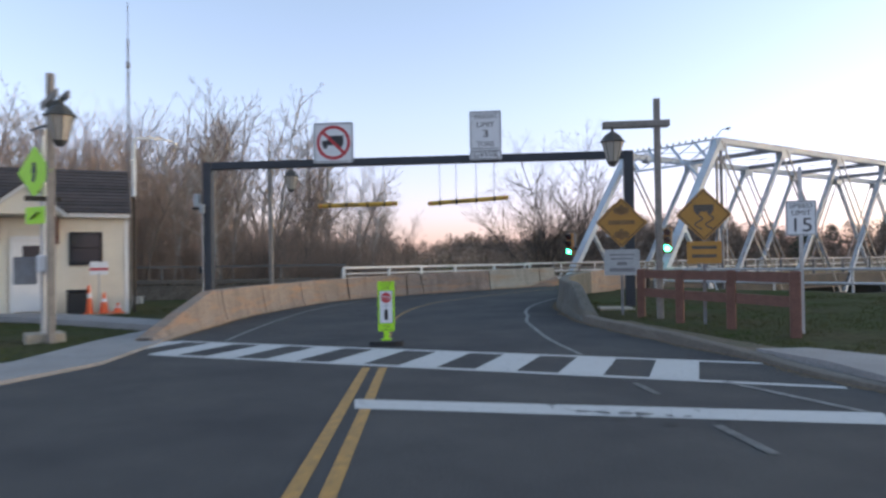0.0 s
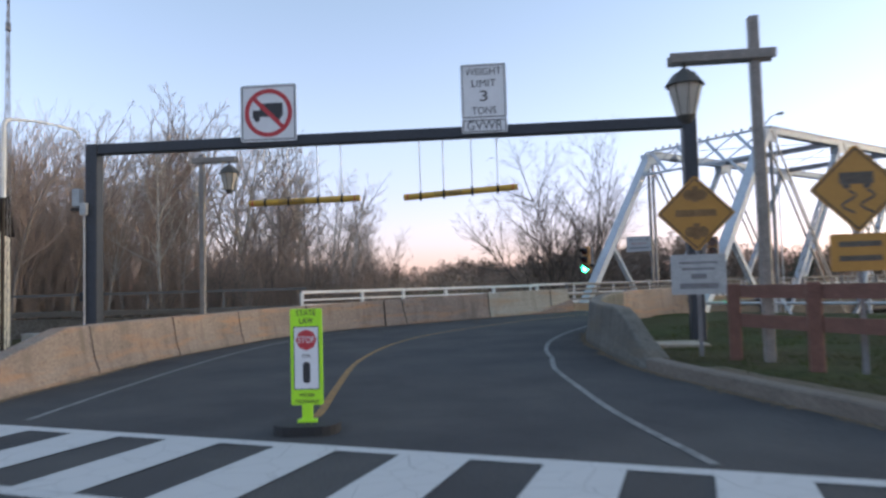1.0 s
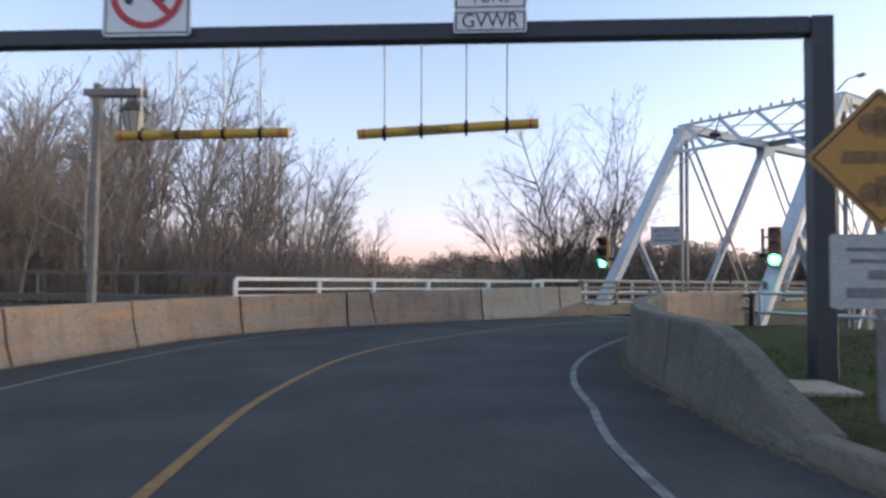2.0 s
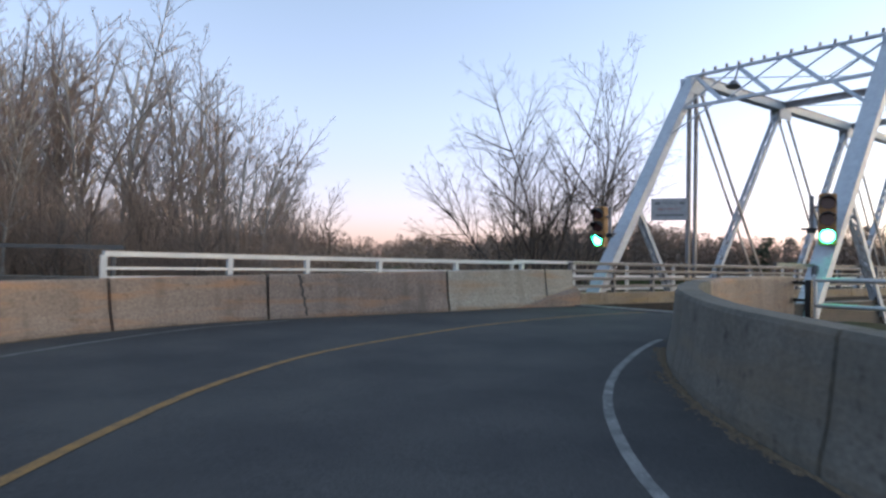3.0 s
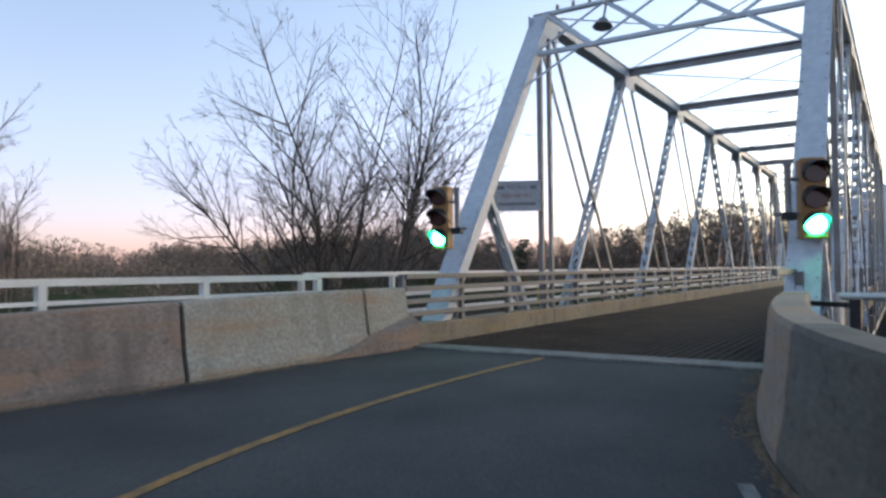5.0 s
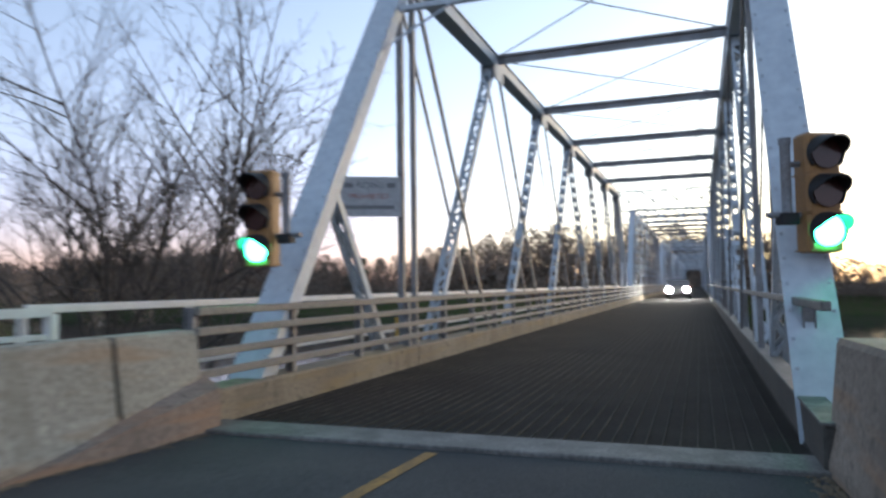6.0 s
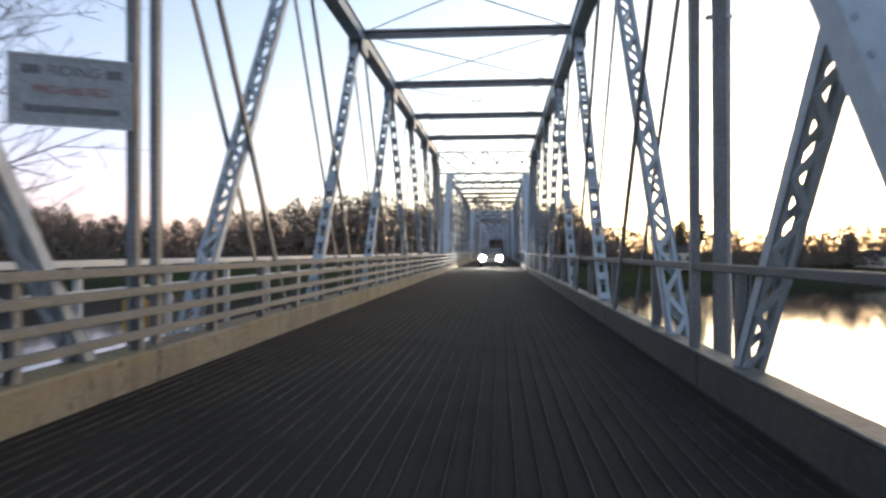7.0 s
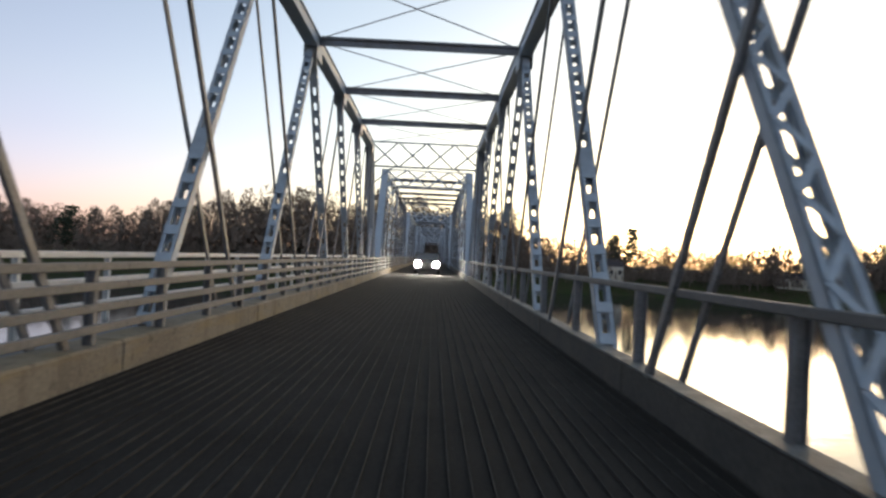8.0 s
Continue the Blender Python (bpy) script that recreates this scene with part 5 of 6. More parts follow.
part("antenna", tube(bmesh.new(), (0, 0, 9.3), (0, 0, 10.7), 0.014, n=6), STEEL_D, mast)
part("aerial_box", box(bmesh.new(), -0.06, 0.06, -0.06, 0.06, 8.4, 8.6), STEEL_D, mast)


# ---- car waiting far along the bridge with its headlamps on ----
car = thing("car", pose(-20.8, 76.0, DECK_Z), "dark car facing the camera with bright headlamps on the bridge", "car")
bm = bmesh.new()
prof = [(0, 0.3), (0.05, 0.75), (1.1, 0.95), (1.7, 1.45), (3.4, 1.45), (4.2, 1.0), (4.4, 0.9), (4.4, 0.3)]
vs = [[bm.verts.new((x, y, z)) for y, z in prof] for x in (-0.88, 0.88)]
for i in range(len(prof)):
    j = (i + 1) % len(prof)
    bm.faces.new((vs[0][i], vs[0][j], vs[1][j], vs[1][i]))
bm.faces.new(vs[0])
bm.faces.new(vs[1][::-1])
bmesh.ops.recalc_face_normals(bm, faces=bm.faces[:])
bmesh.ops.bevel(bm, geom=bm.edges[:], offset=0.06, segments=2, affect="EDGES")
part("body", bm, BLACK, car)
part("windscreen", beam(bmesh.new(), (0, 1.13, 1.0), (0, 1.68, 1.42), 1.45, 0.03), GLASS_D, car)
for x in (-0.62, 0.62):
    part("headlamp", disc(bmesh.new(), (x, 0.68), 0.19, -0.03, 0.06, 16), HEAD_ON, car, "bright white headlamp")
for x in (-0.8, 0.8):
    for y in (0.85, 3.5):
        w = part("tyre", tube(bmesh.new(), (x - 0.1, y, 0.33), (x + 0.1, y, 0.33), 0.33, n=20), RUBBER, car)
        part("rim", tube(bmesh.new(), (x - 0.11, y, 0.33), (x + 0.11, y, 0.33), 0.2, n=14), GALV, w)


# ---- trees ----
def tubes_mesh(name, segs, sides, material):
    """One mesh of tapered tubes: rows of p0, p1, r0, r1."""
    s = np.array(segs)
    p0, p1, r0, r1 = s[:, 0:3], s[:, 3:6], s[:, 6], s[:, 7]
    d = p1 - p0
    d /= np.maximum(np.linalg.norm(d, axis=1), 1e-6)[:, None]
    ref = np.where(np.abs(d[:, 2:3]) > 0.9, np.array([[1.0, 0, 0]]), np.array([[0, 0, 1.0]]))
    a = np.cross(d, ref)
    a /= np.linalg.norm(a, axis=1)[:, None]
    b = np.cross(d, a)
    co = []
    for k in range(sides):
        t = 2 * math.pi * k / sides
        o = a * math.cos(t) + b * math.sin(t)
        co += [p0 + o * r0[:, None], p1 + o * r1[:, None]]
    co = np.stack(co, 1).reshape(-1, 3)
    n = len(s)
    base = (np.arange(n) * sides * 2)[:, None]
    fa = np.concatenate([base + np.array([[2 * k, 2 * ((k + 1) % sides), 2 * ((k + 1) % sides) + 1, 2 * k + 1]]) for k in range(sides)])
    me = bpy.data.meshes.new(name)
    me.from_pydata(co.tolist(), [], fa.tolist())
    me.materials.append(material)
    for p in me.polygons:
        p.use_smooth = True
    return me


def limb(rng, p, d, length, r, level, out, st):
    """Grows a gently bending, tapering limb and lets side limbs start along it."""
    n = max(2, int(length / st["step"][min(level, 3)]))
    p, d = np.array(p, float), np.array(d, float)
    turn = rng.normal(0, 1, 3) * st["bend"]
    first = st["bare"] if level == 0 else 0.18
    starts = np.sort(rng.uniform(first, 0.98, int(length * st["dense"][min(level, 3)] + rng.uniform()))) if level < st["levels"] else []
    spin, k0 = rng.uniform(0, 6.28), 0
    for k in range(n):
        f0, f1 = k / n, (k + 1) / n
        turn = 0.75 * turn + rng.normal(0, 1, 3) * st["bend"] * 0.6
        d = d + turn * (1 + 0.5 * level) + np.array([0, 0, st["up"] if level else st["up"] * 0.6])
        d /= np.linalg.norm(d)
        e = p + d * length / n
        r0, r1 = (max(st["twig"] * (0.75 if level > 2 else 1.0), r * (1 - 0.93 * f) ** 0.85) for f in (f0, f1))
        out[0 if level < 2 else 1].append((*p, *e, r0, r1))
        while k0 < len(starts) and starts[k0] < f1:
            f = starts[k0]
            k0 += 1
            spin += 2.4 + rng.normal(0, 0.5)
            a = np.cross(d, (0.31, 0.2, 0.93) if abs(d[2]) < 0.9 else (1.0, 0, 0))
            a /= np.linalg.norm(a)
            side = a * math.cos(spin) + np.cross(d, a) * math.sin(spin)
            ang = radians(rng.uniform(*st["angle"]))
            long = length * st["ratio"][min(level, 3)] * (1 - 0.62 * max(0.0, f - first) / (1 - first)) * rng.uniform(0.55, 1.1)
            if long > 0.12:
                limb(rng, p + (e - p) * (f - f0) * n, d * math.cos(ang) + side * math.sin(ang), long, min(r0 * 0.72, 0.011 * long + 0.004), level + 1, out, st)
        p = e


def leafless(name, seed, stems, st, bark, label, category="tree", group="", twigs=None):
    """A bare tree of one or more stems, each (lean to the side, lean in depth, length, radius) in degrees and metres."""
    rng = np.random.default_rng(seed)
    out = [[], []]
    for lean, deep, length, r in stems:
        limb(rng, (0.1 * rng.normal(), 0.1 * rng.normal(), -0.4), (math.sin(radians(lean)), math.sin(radians(deep)), math.cos(radians(lean)) * math.cos(radians(deep))), length, r, 0, out, st)
    t = thing(name, pose(0, 0, 0), label, category, group)
    for nm, segs, sides, m in (("trunk", out[0], 5, bark), ("crown", out[1], 3, twigs or TWIG)):
        ob = new(nm, tubes_mesh(nm, segs, sides, m))
        ob.parent = t
    return t


RIVERSIDE = dict(step=(0.4, 0.32, 0.25, 0.2), bend=0.03, up=0.03, dense=(1.9, 2.7, 3.5, 3.6), angle=(24, 58), ratio=(0.5, 0.5, 0.52, 0.5), bare=0.2, levels=4, twig=0.005)
big = leafless("bare_tree", 17, [(0, 3, 11.2, 0.07), (-11, -10, 10.4, 0.055), (10, 8, 10.8, 0.06), (17, -6, 8.6, 0.05), (-29, 8, 9.0, 0.055), (-40, -8, 8.2, 0.05), (-55, 5, 6.2, 0.04), (27, 12, 7.0, 0.04), (-16, 24, 8.4, 0.045)], RIVERSIDE, BARK_B, "spreading leafless riverside tree with many stems", twigs=TWIG_B)
big.matrix_basis = pose(-32.9, 33.1, ground_z(-32.9, 33.1) - 0.1, 0, 0, 29)
side_tree = leafless("bare_tree", 23, [(17, 4, 10.2, 0.06), (25, -8, 10.2, 0.06), (29, 8, 7.4, 0.048), (13, 10, 8.4, 0.042)], RIVERSIDE, BARK_B, "leaning leafless riverside tree with a few slender stems", twigs=TWIG_B)
side_tree.matrix_basis = pose(-29.6, 31.4, ground_z(-29.6, 31.4) - 0.1, 0, 0, 29)

LBL = "tall leafless tree with grey-brown twigs in the woods"
WOODLAND = dict(step=(0.75, 0.55, 0.45, 0.35), bend=0.035, up=0.035, dense=(1.75, 2.1, 2.9, 2.6), angle=(24, 52), ratio=(0.36, 0.46, 0.5, 0.5), bare=0.28, levels=3, twig=0.0105)
kinds = [(leafless("bare_tree", 20 + k, stems, WOODLAND, bk, lb, group="trees of the woods"), h)
         for k, (h, stems, bk, lb) in enumerate([
             (14, [(2, 3, 14, 0.14)], BARK, LBL),
             (13, [(5, -3, 13, 0.13), (-8, 5, 11.5, 0.1)], BARK, LBL),
             (15, [(-3, 2, 15, 0.15)], BARK_P, "tall leafless tree with a pale trunk in the woods"),
             (11, [(3, 4, 11, 0.1), (-11, -6, 10, 0.09), (12, 8, 9.5, 0.08)], BARK, LBL),
             (13, [(-4, -5, 13, 0.12)], BARK_P, "tall leafless tree with a pale trunk in the woods")])]
UNDERWOOD = dict(step=(0.6, 0.5, 0.4, 0.3), bend=0.05, up=0.03, dense=(2.4, 2.6, 2.0, 2.0), angle=(25, 60), ratio=(0.42, 0.5, 0.5, 0.5), bare=0.15, levels=2, twig=0.008)
shrubs = [(leafless("leafless_shrub", 40 + k, [(-24 + 8 * q + 3 * k, (q * 37 + k * 11) % 40 - 20, 3.4 + 0.25 * ((q * 5 + k) % 4), 0.035) for q in range(7)], UNDERWOOD, BARK, "tangled leafless brown thicket shrub", "shrub", "thicket under the woods"), 4.2) for k in range(3)]
rng = random.Random(5)
first = set()


def plant(pool, x, y, z, height):
    t, tall = rng.choice(pool)
    m, k = pose(x, y, z, 0, 0, rng.uniform(0, 360)), height / tall
    if t.name not in first:
        first.add(t.name)
        t.matrix_basis = m @ Matrix.Diagonal((k, k, k, 1))
        return t
    c = copy_thing(t, m)
    c.scale = (k, k, k)
    return c


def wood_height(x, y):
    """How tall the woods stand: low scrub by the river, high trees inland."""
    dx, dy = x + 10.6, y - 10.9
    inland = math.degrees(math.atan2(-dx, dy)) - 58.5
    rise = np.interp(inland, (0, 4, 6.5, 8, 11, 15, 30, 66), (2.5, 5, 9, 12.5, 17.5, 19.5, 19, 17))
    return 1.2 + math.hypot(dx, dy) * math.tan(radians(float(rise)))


# the woods: a belt inland of the river bank
count = 0
while count < 130:
    d = rng.uniform(26, 56)
    b = math.radians(58.5 + rng.uniform(4.0, 66))                  # from +y towards -x
    x, y = -10.6 - d * math.sin(b), 10.9 + d * math.cos(b)
    if (x > -31 and y < 14) or Vector((x + 28, y - 5)).length < 8.5 or (x > -33 and y > 13):
        continue
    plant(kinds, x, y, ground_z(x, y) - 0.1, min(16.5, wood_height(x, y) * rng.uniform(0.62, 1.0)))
    count += 1
count = 0
while count < 60:
    d = rng.uniform(26, 50)
    b = math.radians(57.5 + rng.uniform(3.0, 66))
    x, y = -10.6 - d * math.sin(b), 10.9 + d * math.cos(b)
    if (x > -38 and y < 13) or x > -34:
        continue
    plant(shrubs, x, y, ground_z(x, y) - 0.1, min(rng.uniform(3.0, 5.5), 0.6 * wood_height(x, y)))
    count += 1
for x, y, k, h in ((-40.3, 27.4, 3, 4.9), (-38.5, 21.6, 1, 5.2), (-40.2, 19.6, 3, 6.5), (-42.5, 23.2, 4, 6.0), (-39.0, 17.2, 0, 8.0), (-43.5, 20.0, 3, 8.2)):
    lone = copy_thing(kinds[k][0], pose(x, y, ground_z(x, y) - 0.1, 0, 0, 70 * k + x))
    lone.scale = (h / kinds[k][1],) * 3


def thicket(name, seed, n, material, label):
    """Brown undergrowth between the trunks: countless thin upright canes and twigs."""
    r = np.random.default_rng(seed)
    segs = []
    while len(segs) < n:
        d, ang = r.uniform(27, 58), r.uniform(5.0, 66)
        b = math.radians(57.5 + ang)
        x, y = -10.6 - d * math.sin(b), 10.9 + d * math.cos(b)
        if (x > -38 and y < 13) or x > -34:
            continue
        top = min(1.0, 0.25 + 0.045 * ang) * (1 + min(1.0, max(0.0, (ang - 26) / 10))) * (4.2 + 2.2 * noise.noise((x * 0.16, y * 0.16, seed)) + 1.2 * noise.noise((x * 0.6, y * 0.6, 2.0)))
        g = ground_z(x, y) - 0.1
        for _ in range(14):
            px, py = x + r.normal(0, 0.55), y + r.normal(0, 0.55)
            z0 = top * r.uniform(0, 0.8) ** 1.3
            h = top * r.uniform(0.16, 0.4)
            v = np.array((r.normal(0, 0.34), r.normal(0, 0.34), 1.0))
            q = r.uniform(0.008, 0.02)
            m = np.array((px, py, g + z0)) + v * h * 0.5
            e = m + (v + r.normal(0, 0.25, 3)) * h * 0.5
            segs += [(px, py, g + z0, *m, q, q * 0.75), (*m, *e, q * 0.75, 0.004)]
    tagged(new(name, tubes_mesh(name, segs, 3, material)), label, "undergrowth", kind="stuff")


thicket("undergrowth", 12, 62000, TWIG, "dense tangled brown undergrowth between the trees")


def far_woods(name, seed, xs, ys, zbase, hs, n, m, label, density=1.0, leafy=False):
    """A far belt of leafless and evergreen crowns made of many small slivers."""
    r = np.random.default_rng(seed)
    co = []
    for _ in range(n):
        x, y = r.uniform(*xs), r.uniform(*ys)
        h = r.uniform(*hs) * (0.75 + 0.35 * noise.noise((x * 0.012, seed, 0.3)) + 0.15 * noise.noise((x * 0.06, seed, 1.3)))
        w = h * r.uniform(0.22, 0.36)
        if leafy:
            nc = int(60 * density)
            t = np.repeat(np.floor(r.uniform(0, 1, nc) * 11) / 11 + r.normal(0, 0.012, nc), 9).clip(0, 1)
            k = len(t)
            ang = np.repeat(r.uniform(0, 2 * np.pi, nc), 9)
            far = np.repeat(w * 1.5 * (1 - t[::9]) ** 0.7 * r.uniform(0.1, 1.0, nc), 9)
            c = np.stack([x + far * np.cos(ang), y + far * np.sin(ang), zbase + h * (0.15 + 0.85 * t)], 1) + r.normal(0, 0.03 * h, (k, 3)) * np.array((1, 1, 0.5))
            sz = 0.042 * h * r.uniform(0.5, 1.3, k)
        else:
            k = int(130 * density)
            t = r.uniform(0, 1, k) ** 0.85
            rad = w * np.sqrt(r.uniform(0, 1, k)) * np.sin(np.pi * np.clip(0.12 + 0.86 * t, 0, 1)) ** 0.6
            a = r.uniform(0, 2 * np.pi, k)
            c = np.stack([x + rad * np.cos(a), y + rad * np.sin(a), zbase + h * t], 1)
            sz = 0.082 * h * r.uniform(0.4, 1.3, k) * (1.15 - 0.7 * t)
        k = len(c)
        v0 = r.normal(0, 1, (k, 3))
        v0[:, 2] = np.abs(v0[:, 2]) * (0.6 if leafy else 1.6) + 0.2
        v0 *= (sz / np.linalg.norm(v0, axis=1))[:, None]
        v1 = r.normal(0, 1, (k, 3)) * sz[:, None] * (0.5 if leafy else 0.36)
        co.append(np.stack([c - v0 * 0.5 - v1 * 0.5, c + v0, c - v0 * 0.5 + v1 * 0.5], 1).reshape(-1, 3))
        tw, top = h * 0.012, (x, y, zbase + h * 0.9)
        a, b, d = (x - tw, y, zbase - 2), (x + tw, y, zbase - 2), (x, y + tw, zbase - 2)
        co.append(np.array((a, b, top, b, d, top)))
    co = np.concatenate(co)
    me = bpy.data.meshes.new(name)
    me.from_pydata(co.tolist(), [], np.arange(len(co)).reshape(-1, 3).tolist())
    me.materials.append(m)
    tagged(new(name, me), label, "woods", kind="stuff")


far_woods("far_woods", 1, (-420, 10), (278, 312), -2.0, (21, 31), 420, SCRUB, "leafless woods along the far river bank", 3.0)
far_woods("far_woods", 2, (10, 330), (276, 315), -3.0, (15, 21), 380, SCRUB, "lower leafless woods on the far bank", 3.0)
far_woods("far_scrub", 7, (-420, 330), (271, 278), -3.5, (4, 9), 700, SCRUB, "low scrub at the far water's edge", 2.0)
far_woods("far_evergreens", 3, (-330, -40), (280, 312), -2.0, (14, 21), 18, PINE, "dark evergreens among the far woods", 3.0, True)
far_woods("far_evergreens", 4, (43, 53), (280, 290), -2.5, (19, 25), 3, PINE, "dark evergreens on the far bank", 3.0, True)
far_woods("bank_woods", 5, (-170, -75), (40, 60), 0.2, (4, 7), 160, SCRUB, "leafless brush along the near bank upstream", 2.2)
far_woods("bank_woods", 8, (-240, -125), (62, 110), -0.3, (5, 9), 330, SCRUB, "leafless woods on the near bank upstream", 2.2)
far_woods("bank_brush", 9, (-130, -44), (31, 52), -0.2, (2.5, 5), 260, SCRUB, "leafless brush on the bank slope", 1.4)
far_woods("back_woods", 6, (-120, 160), (-120, -60), 0.0, (8, 14), 160, SCRUB, "leafless trees behind the crossing road", 0.8)


# ---- small road marks ----
PAINT_V = mat("very_worn_road_paint", (0.16, 0.16, 0.158), 0.85, var=0.8, scale=7, fine=45, col2=(0.07, 0.07, 0.073))
for a, b, w in (((-5.36, 9.41), (-4.71, 9.06), 0.09), ((-3.44, 8.3), (-2.61, 7.83), 0.1), ((-4.75, 10.33), (-2.9, 9.9), 0.1)):
    paint_strip("trim_road_mark", [np.array(a), (np.array(a) + np.array(b)) / 2, np.array(b)], w, PAINT_V if b[1] < 9.5 else PAINT_L, "short worn white road mark", 0.007)

# ---- pipe fence on the river bank beside the bridge ----
pf = thing("pipe_fence", pose(0, 0, 0), "galvanised two-pipe fence above the river bank", "fence")
PF = [Vector((-17.95, 25.2, 0)), Vector((-15.6, 25.35, 0)), Vector((-13.2, 25.6, 0)), Vector((-10.8, 26.0, 0)), Vector((-8.4, 26.4, 0)), Vector((-6.0, 26.8, 0)), Vector((-3.6, 27.2, 0)), Vector((-1.2, 27.6, 0))]
for p in PF:
    part("post", tube(bmesh.new(), p, p + Vector((0, 0, 1.12)), 0.045, n=8), GALV, pf)
for a, b in zip(PF, PF[1:]):
    for z in (1.08, 0.62):
        part("rail", tube(bmesh.new(), a + Vector((0, 0, z)), b + Vector((0, 0, z)), 0.042, n=8), GALV, pf)
part("brace", tube(bmesh.new(), PF[1] + Vector((0, 0, 1.05)), PF[1] + Vector((1.1, -0.9, 0.1)), 0.03, n=8), GALV, pf)
dr = thing("end_railing", pose(0, 0, 0), "dark green steel end railing beside the parapet", "railing")
for z in (1.02, 0.72):
    part("rail", beam(bmesh.new(), (-18.25, 24.92, z), (-17.75, 24.55, z), 0.04, 0.05), BLACK, dr)
part("post", box(bmesh.new(), -17.8, -17.7, 24.5, 24.6, 0.1, 1.08), BLACK, dr)
gb = thing("guard_cabinet", pose(-12.75, 17.2, 0.15, 0, 0, 50), "small concrete pad at the gantry column", "concrete pad")
part("slab", box(bmesh.new(), -0.45, 0.45, -0.45, 0.45, -0.2, 0.05, 0.02), CONCRETE_N, gb)

# ---- conduit and lamp on the portal ----
cd = thing("conduit", pose(-18.15, 30.3, 0), "thin grey conduit pipe beside the truss hanger", "conduit")
part("pipe", tube(bmesh.new(), (0, 0, -0.5), (0, 0, 6.6), 0.022, n=8), GALV, cd)
for z in (1.6, 3.6, 5.4):
    part("clamp", box(bmesh.new(), -0.2, 0.03, -0.03, 0.03, z, z + 0.03), GALV, cd)
pl = thing("portal_lamp", pose(-22.2, 29.9, 6.3), "small grey lamp hung under the portal beam", "lamp")
part("bracket", tube(bmesh.new(), (0, 0, 0.0), (0, 0.2, 0.45), 0.025, n=8), STEEL_D, pl)
part("shade", tube(bmesh.new(), (0, -0.05, -0.14), (0, -0.02, 0.02), 0.2, 0.08, n=14), STEEL_D, pl)
pk = thing("arm_lamp", pose(-18.39, 30.0, 6.84, 0, 0, -20), "small lamp on a bent arm above the portal corner", "lamp")
part("arm", tube(tube(bmesh.new(), (0, 0, 0), (0.35, 0, 0.22), 0.025, n=8), (0.35, 0, 0.22), (0.75, 0, 0.24), 0.02, n=8), GALV, pk)
part("head", box(bmesh.new(), 0.7, 0.95, -0.08, 0.08, 0.17, 0.26, 0.03), GALV, pk)
mb = thing("notice_box", pose(-23.78, 30.3, 0.85), "small cream notice plate on the railing", "sign")
part("plate", rounded_plate(bmesh.new(), 0.26, 0.32, 0.02, -0.01, 0.01, 0, 0), BAR_Y, mb)


def far_house(x, y, z, w, d, h, rz, label):
    f = thing("far_house", pose(x, y, z, 0, 0, rz), label, "house", "houses on the far bank")
    part("wall", box(bmesh.new(), -w / 2, w / 2, -d / 2, d / 2, -2, h), SIDING, f)
    bm = bmesh.new()
    vs = [[bm.verts.new(c) for c in ((xx, -d / 2 - 0.4, h), (xx, d / 2 + 0.4, h), (xx, 0, h + d * 0.4))] for xx in (-w / 2 - 0.3, w / 2 + 0.3)]
    for i in range(3):
        bm.faces.new((vs[0][i], vs[0][(i + 1) % 3], vs[1][(i + 1) % 3], vs[1][i]))
    bm.faces.new(vs[0])
    bm.faces.new(vs[1][::-1])
    bmesh.ops.recalc_face_normals(bm, faces=bm.faces[:])
    part("roof", bm, SHINGLE, f)
    for k in range(3):
        wx = -w / 3 + k * w / 3
        part("window", box(bmesh.new(), wx - 0.5, wx + 0.5, -d / 2 - 0.03, -d / 2 + 0.02, 1.2, 2.8), GLASS_D, f)


far_house(42.0, 277.0, -3.0, 9, 7, 4.0, 10, "white house with a dark roof by the far woods")
far_house(112.0, 283.0, -3.2, 14, 6, 2.6, -6, "low pale house before the far woods")

# ---- grass tufts by the kerb and the house ----
def tufts(name, seed, n, xr, yr, label):
    r = np.random.default_rng(seed)
    co, fa = [], []
    while len(fa) < n:
        x, y = r.uniform(*xr), r.uniform(*yr)
        if inside(x, y, ROAD_OUT) or inside(x, y, PAVE_L) or edge_dist(x, y, ROAD_OUT) < 0.5 + r.uniform(0, 0.6) or noise.noise((x * 0.8, y * 0.8, 2)) < -0.25:
            continue
        z = ground_z(x, y) - 0.01
        for _ in range(4):
            a, h = r.uniform(0, 6.28), r.uniform(0.03, 0.085)
            dx, dy = r.normal(0, 0.05, 2)
            w = 0.006
            i = len(co)
            co += [(x + dx - w * math.cos(a), y + dy - w * math.sin(a), z), (x + dx + w * math.cos(a), y + dy + w * math.sin(a), z), (x + dx + r.normal(0, 0.03), y + dy + r.normal(0, 0.03), z + h)]
            fa.append((i, i + 1, i + 2))
    me = bpy.data.meshes.new(name)
    me.from_pydata(co, [], fa)
    me.materials.append(GRASS)
    tagged(new(name, me), label, "grass", kind="stuff")


tufts("grass", 3, 26000, (-15.0, -3.0), (12.5, 24.0), "short green winter grass by the fence")
tufts("grass", 4, 12000, (-24.0, -11.0), (1.0, 9.5), "short patchy grass beside the pavement")


# ---- sealed cracks, patch and scuffs on the road ----
SCUFF = mat("dark_scuffed_asphalt", (0.06, 0.06, 0.062), 0.9, var=0.8, scale=6, fine=40, spec=0.2, col2=(0.05, 0.05, 0.054))
rc = random.Random(8)


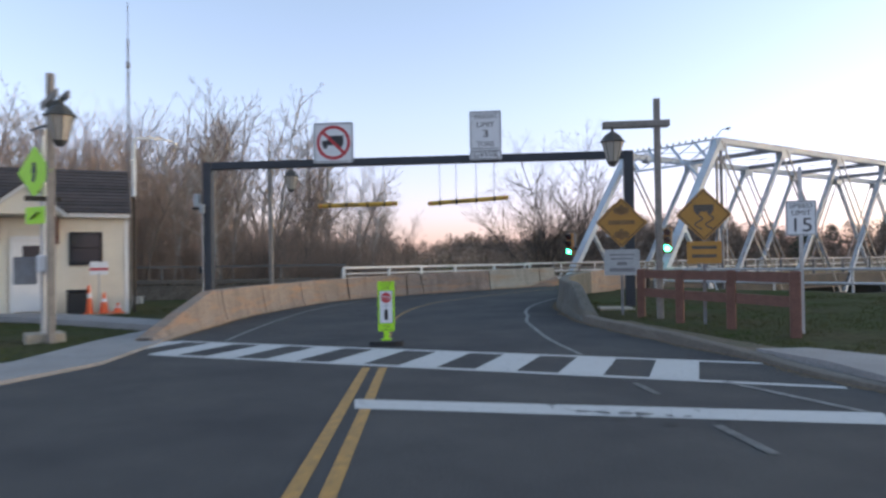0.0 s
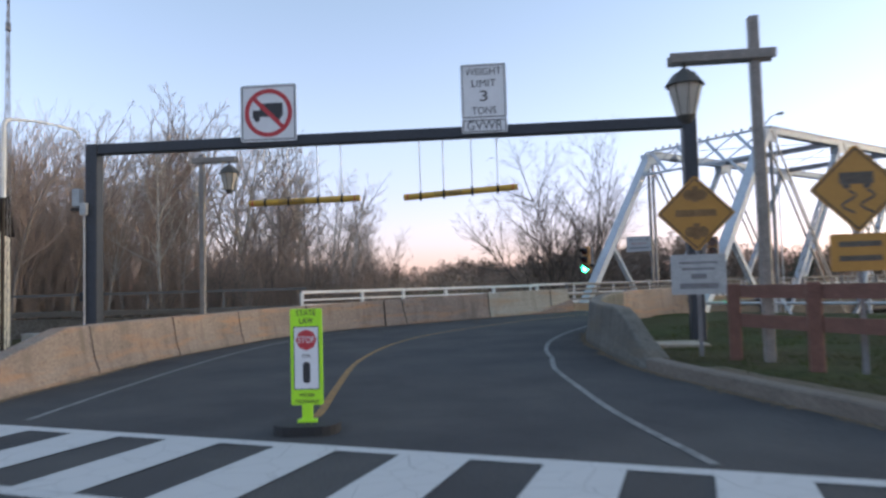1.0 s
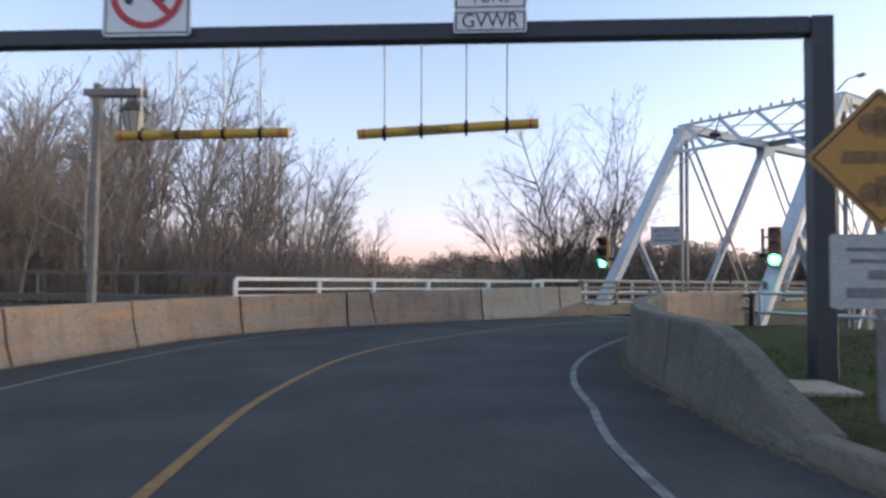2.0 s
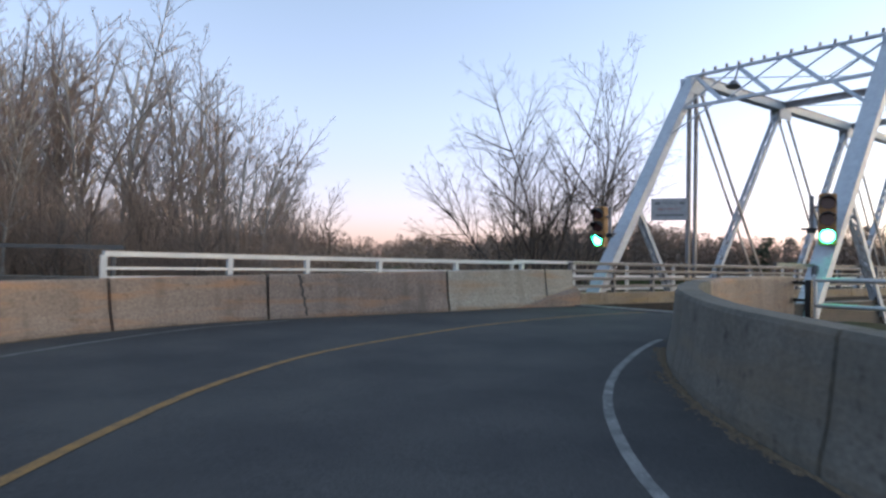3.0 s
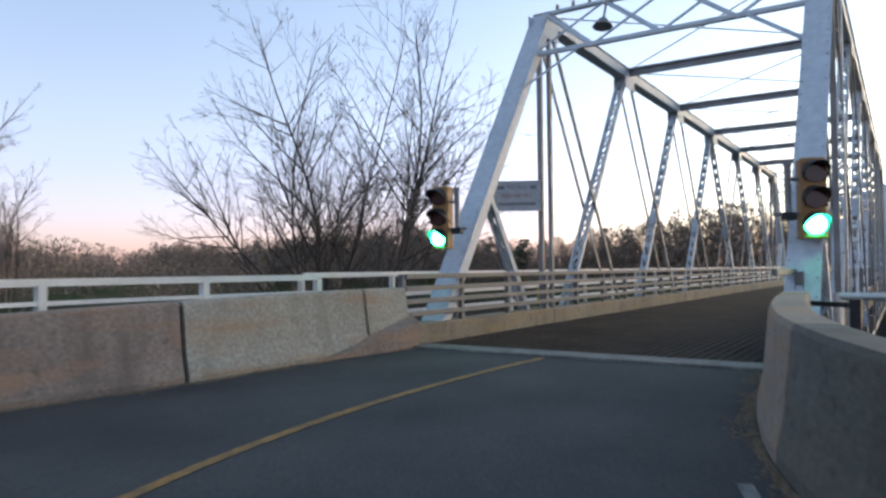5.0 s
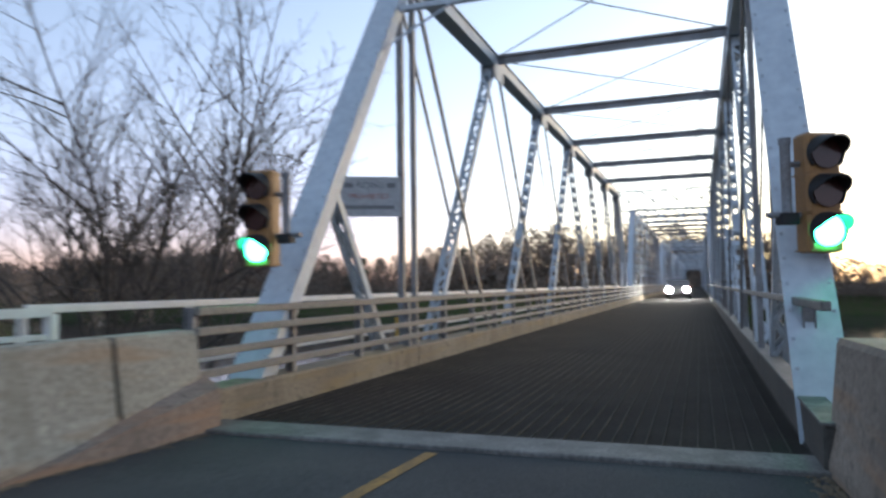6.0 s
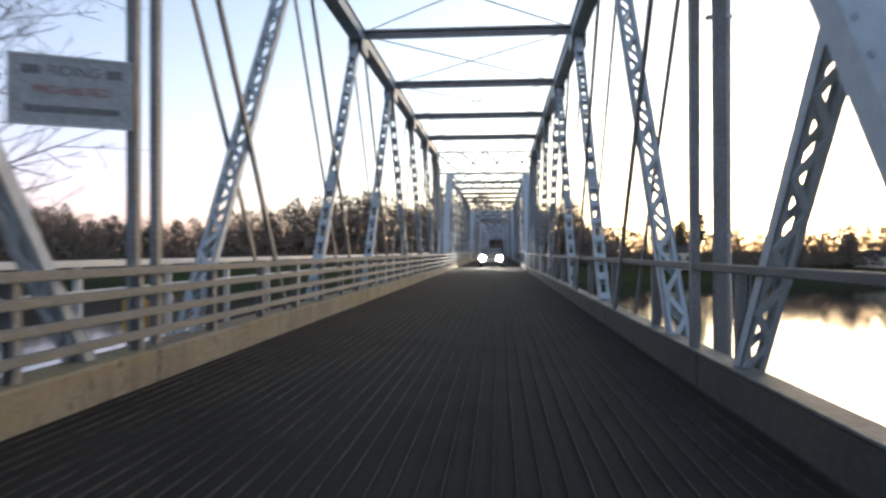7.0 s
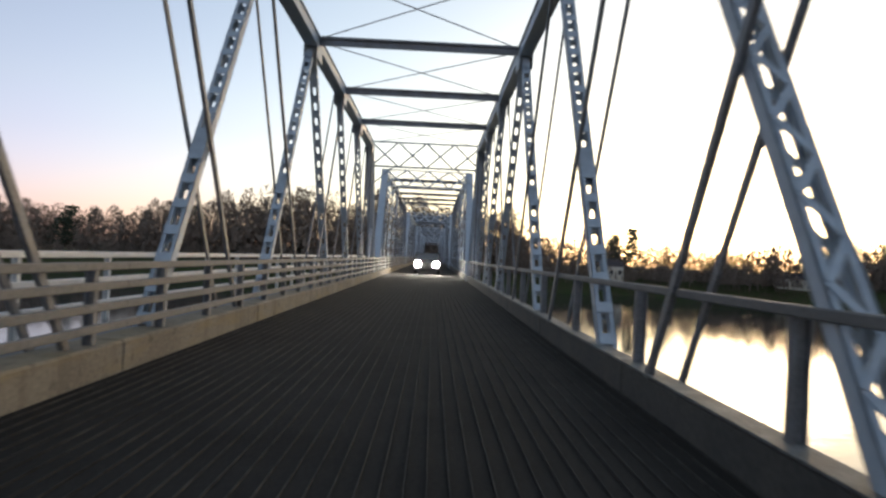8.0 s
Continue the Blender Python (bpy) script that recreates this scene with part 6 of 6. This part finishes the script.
def scuffs(rows, label):
    """Ragged dark flecks pressed into the paint and the asphalt."""
    bm = bmesh.new()
    for n, (x, y, r, stretch, ang) in enumerate(rows):
        c, d = math.cos(radians(ang)), math.sin(radians(ang))
        vs = []
        for k in range(14):
            a = 2 * math.pi * k / 14
            q = r * (0.7 + 0.6 * noise.noise((math.cos(a) * 1.7 + x * 9, math.sin(a) * 1.7 + y * 9, 0.5)) + rc.uniform(-0.2, 0.2))
            dx, dy = q * stretch * math.cos(a), q * math.sin(a)
            px, py = x + dx * c - dy * d, y + dx * d + dy * c
            vs.append(bm.verts.new((px, py, road_z(px, py) + 0.0068 + 0.00008 * n)))
        f = bm.faces.new(vs)
        f.normal_update()
        if f.normal.z < 0:
            f.normal_flip()
    tagged(link_mesh("trim_road_stain", bm, SCUFF), label, "road stain", kind="structure")


rows = []
for k in range(30):
    t = rc.gauss(0, 0.5)
    rows.append((-4.3 + 0.75 * t + rc.gauss(0, 0.16), 7.95 + 0.3 * t + rc.gauss(0, 0.2), rc.uniform(0.015, 0.06), rc.uniform(1.2, 2.2), rc.uniform(10, 60)))
scuffs(rows, "dark scuffed stain across the stop line")


# ---- grit and leaf litter gathered along the walls ----
GRIT = mat("grit_and_leaf_litter", (0.22, 0.17, 0.115), 0.95, var=0.7, scale=20, fine=60, col2=(0.09, 0.07, 0.05))


def litter(name, seed, pts, side, n, label):
    r = np.random.default_rng(seed)
    ns = normals(pts)
    co, fa = [], []
    for _ in range(n):
        i = int(r.integers(0, len(pts) - 1))
        f = r.uniform(0, 1)
        off = -side * (0.015 + abs(r.normal(0, 0.1)) * (0.5 + noise.noise((i * 0.7, seed, 0.0))))
        p = np.array(pts[i])[:2] * (1 - f) + np.array(pts[i + 1])[:2] * f + np.array(ns[i])[:2] * off
        z = road_z(*p) + 0.002
        a, q = r.uniform(0, 6.28), r.uniform(0.006, 0.022)
        k = len(co)
        for t in range(3):
            w = a + 2.1 * t
            co.append((p[0] + q * math.cos(w), p[1] + q * math.sin(w), z))
        co.append((p[0], p[1], z + q * r.uniform(0.3, 0.9)))
        fa += [(k, k + 1, k + 3), (k + 1, k + 2, k + 3), (k + 2, k, k + 3)]
    me = bpy.data.meshes.new(name)
    me.from_pydata(co, [], fa)
    me.materials.append(GRIT)
    tagged(new(name, me), label, "road grit", kind="stuff")


litter("road_grit", 1, LEFT_WALL, 1, 9000, "tan grit and dead leaves along the foot of the curved wall")
litter("road_grit", 2, RIGHT_EDGE, -1, 6000, "grit and dead leaves along the kerb and inner wall")

# ---- bare trodden earth behind the kerb ----
EARTH = mat("bare_trodden_earth", (0.13, 0.1, 0.075), 0.95, var=0.8, scale=3, fine=30, bump=0.5, col2=(0.07, 0.075, 0.04))
edge = [(p, n) for p, n in zip(RIGHT_EDGE, normals(RIGHT_EDGE)) if -11.3 < p[0] < -5.2]
pts = [np.array(p[:2]) - np.array(n[:2]) * (0.56 + 0.12 * noise.noise((p[0] * 0.9, p[1] * 0.9, 4.0))) for p, n in edge]
paint_strip("trim_bare_earth", pts, 0.62, EARTH, "strip of bare brown earth between kerb and grass", 0.078)
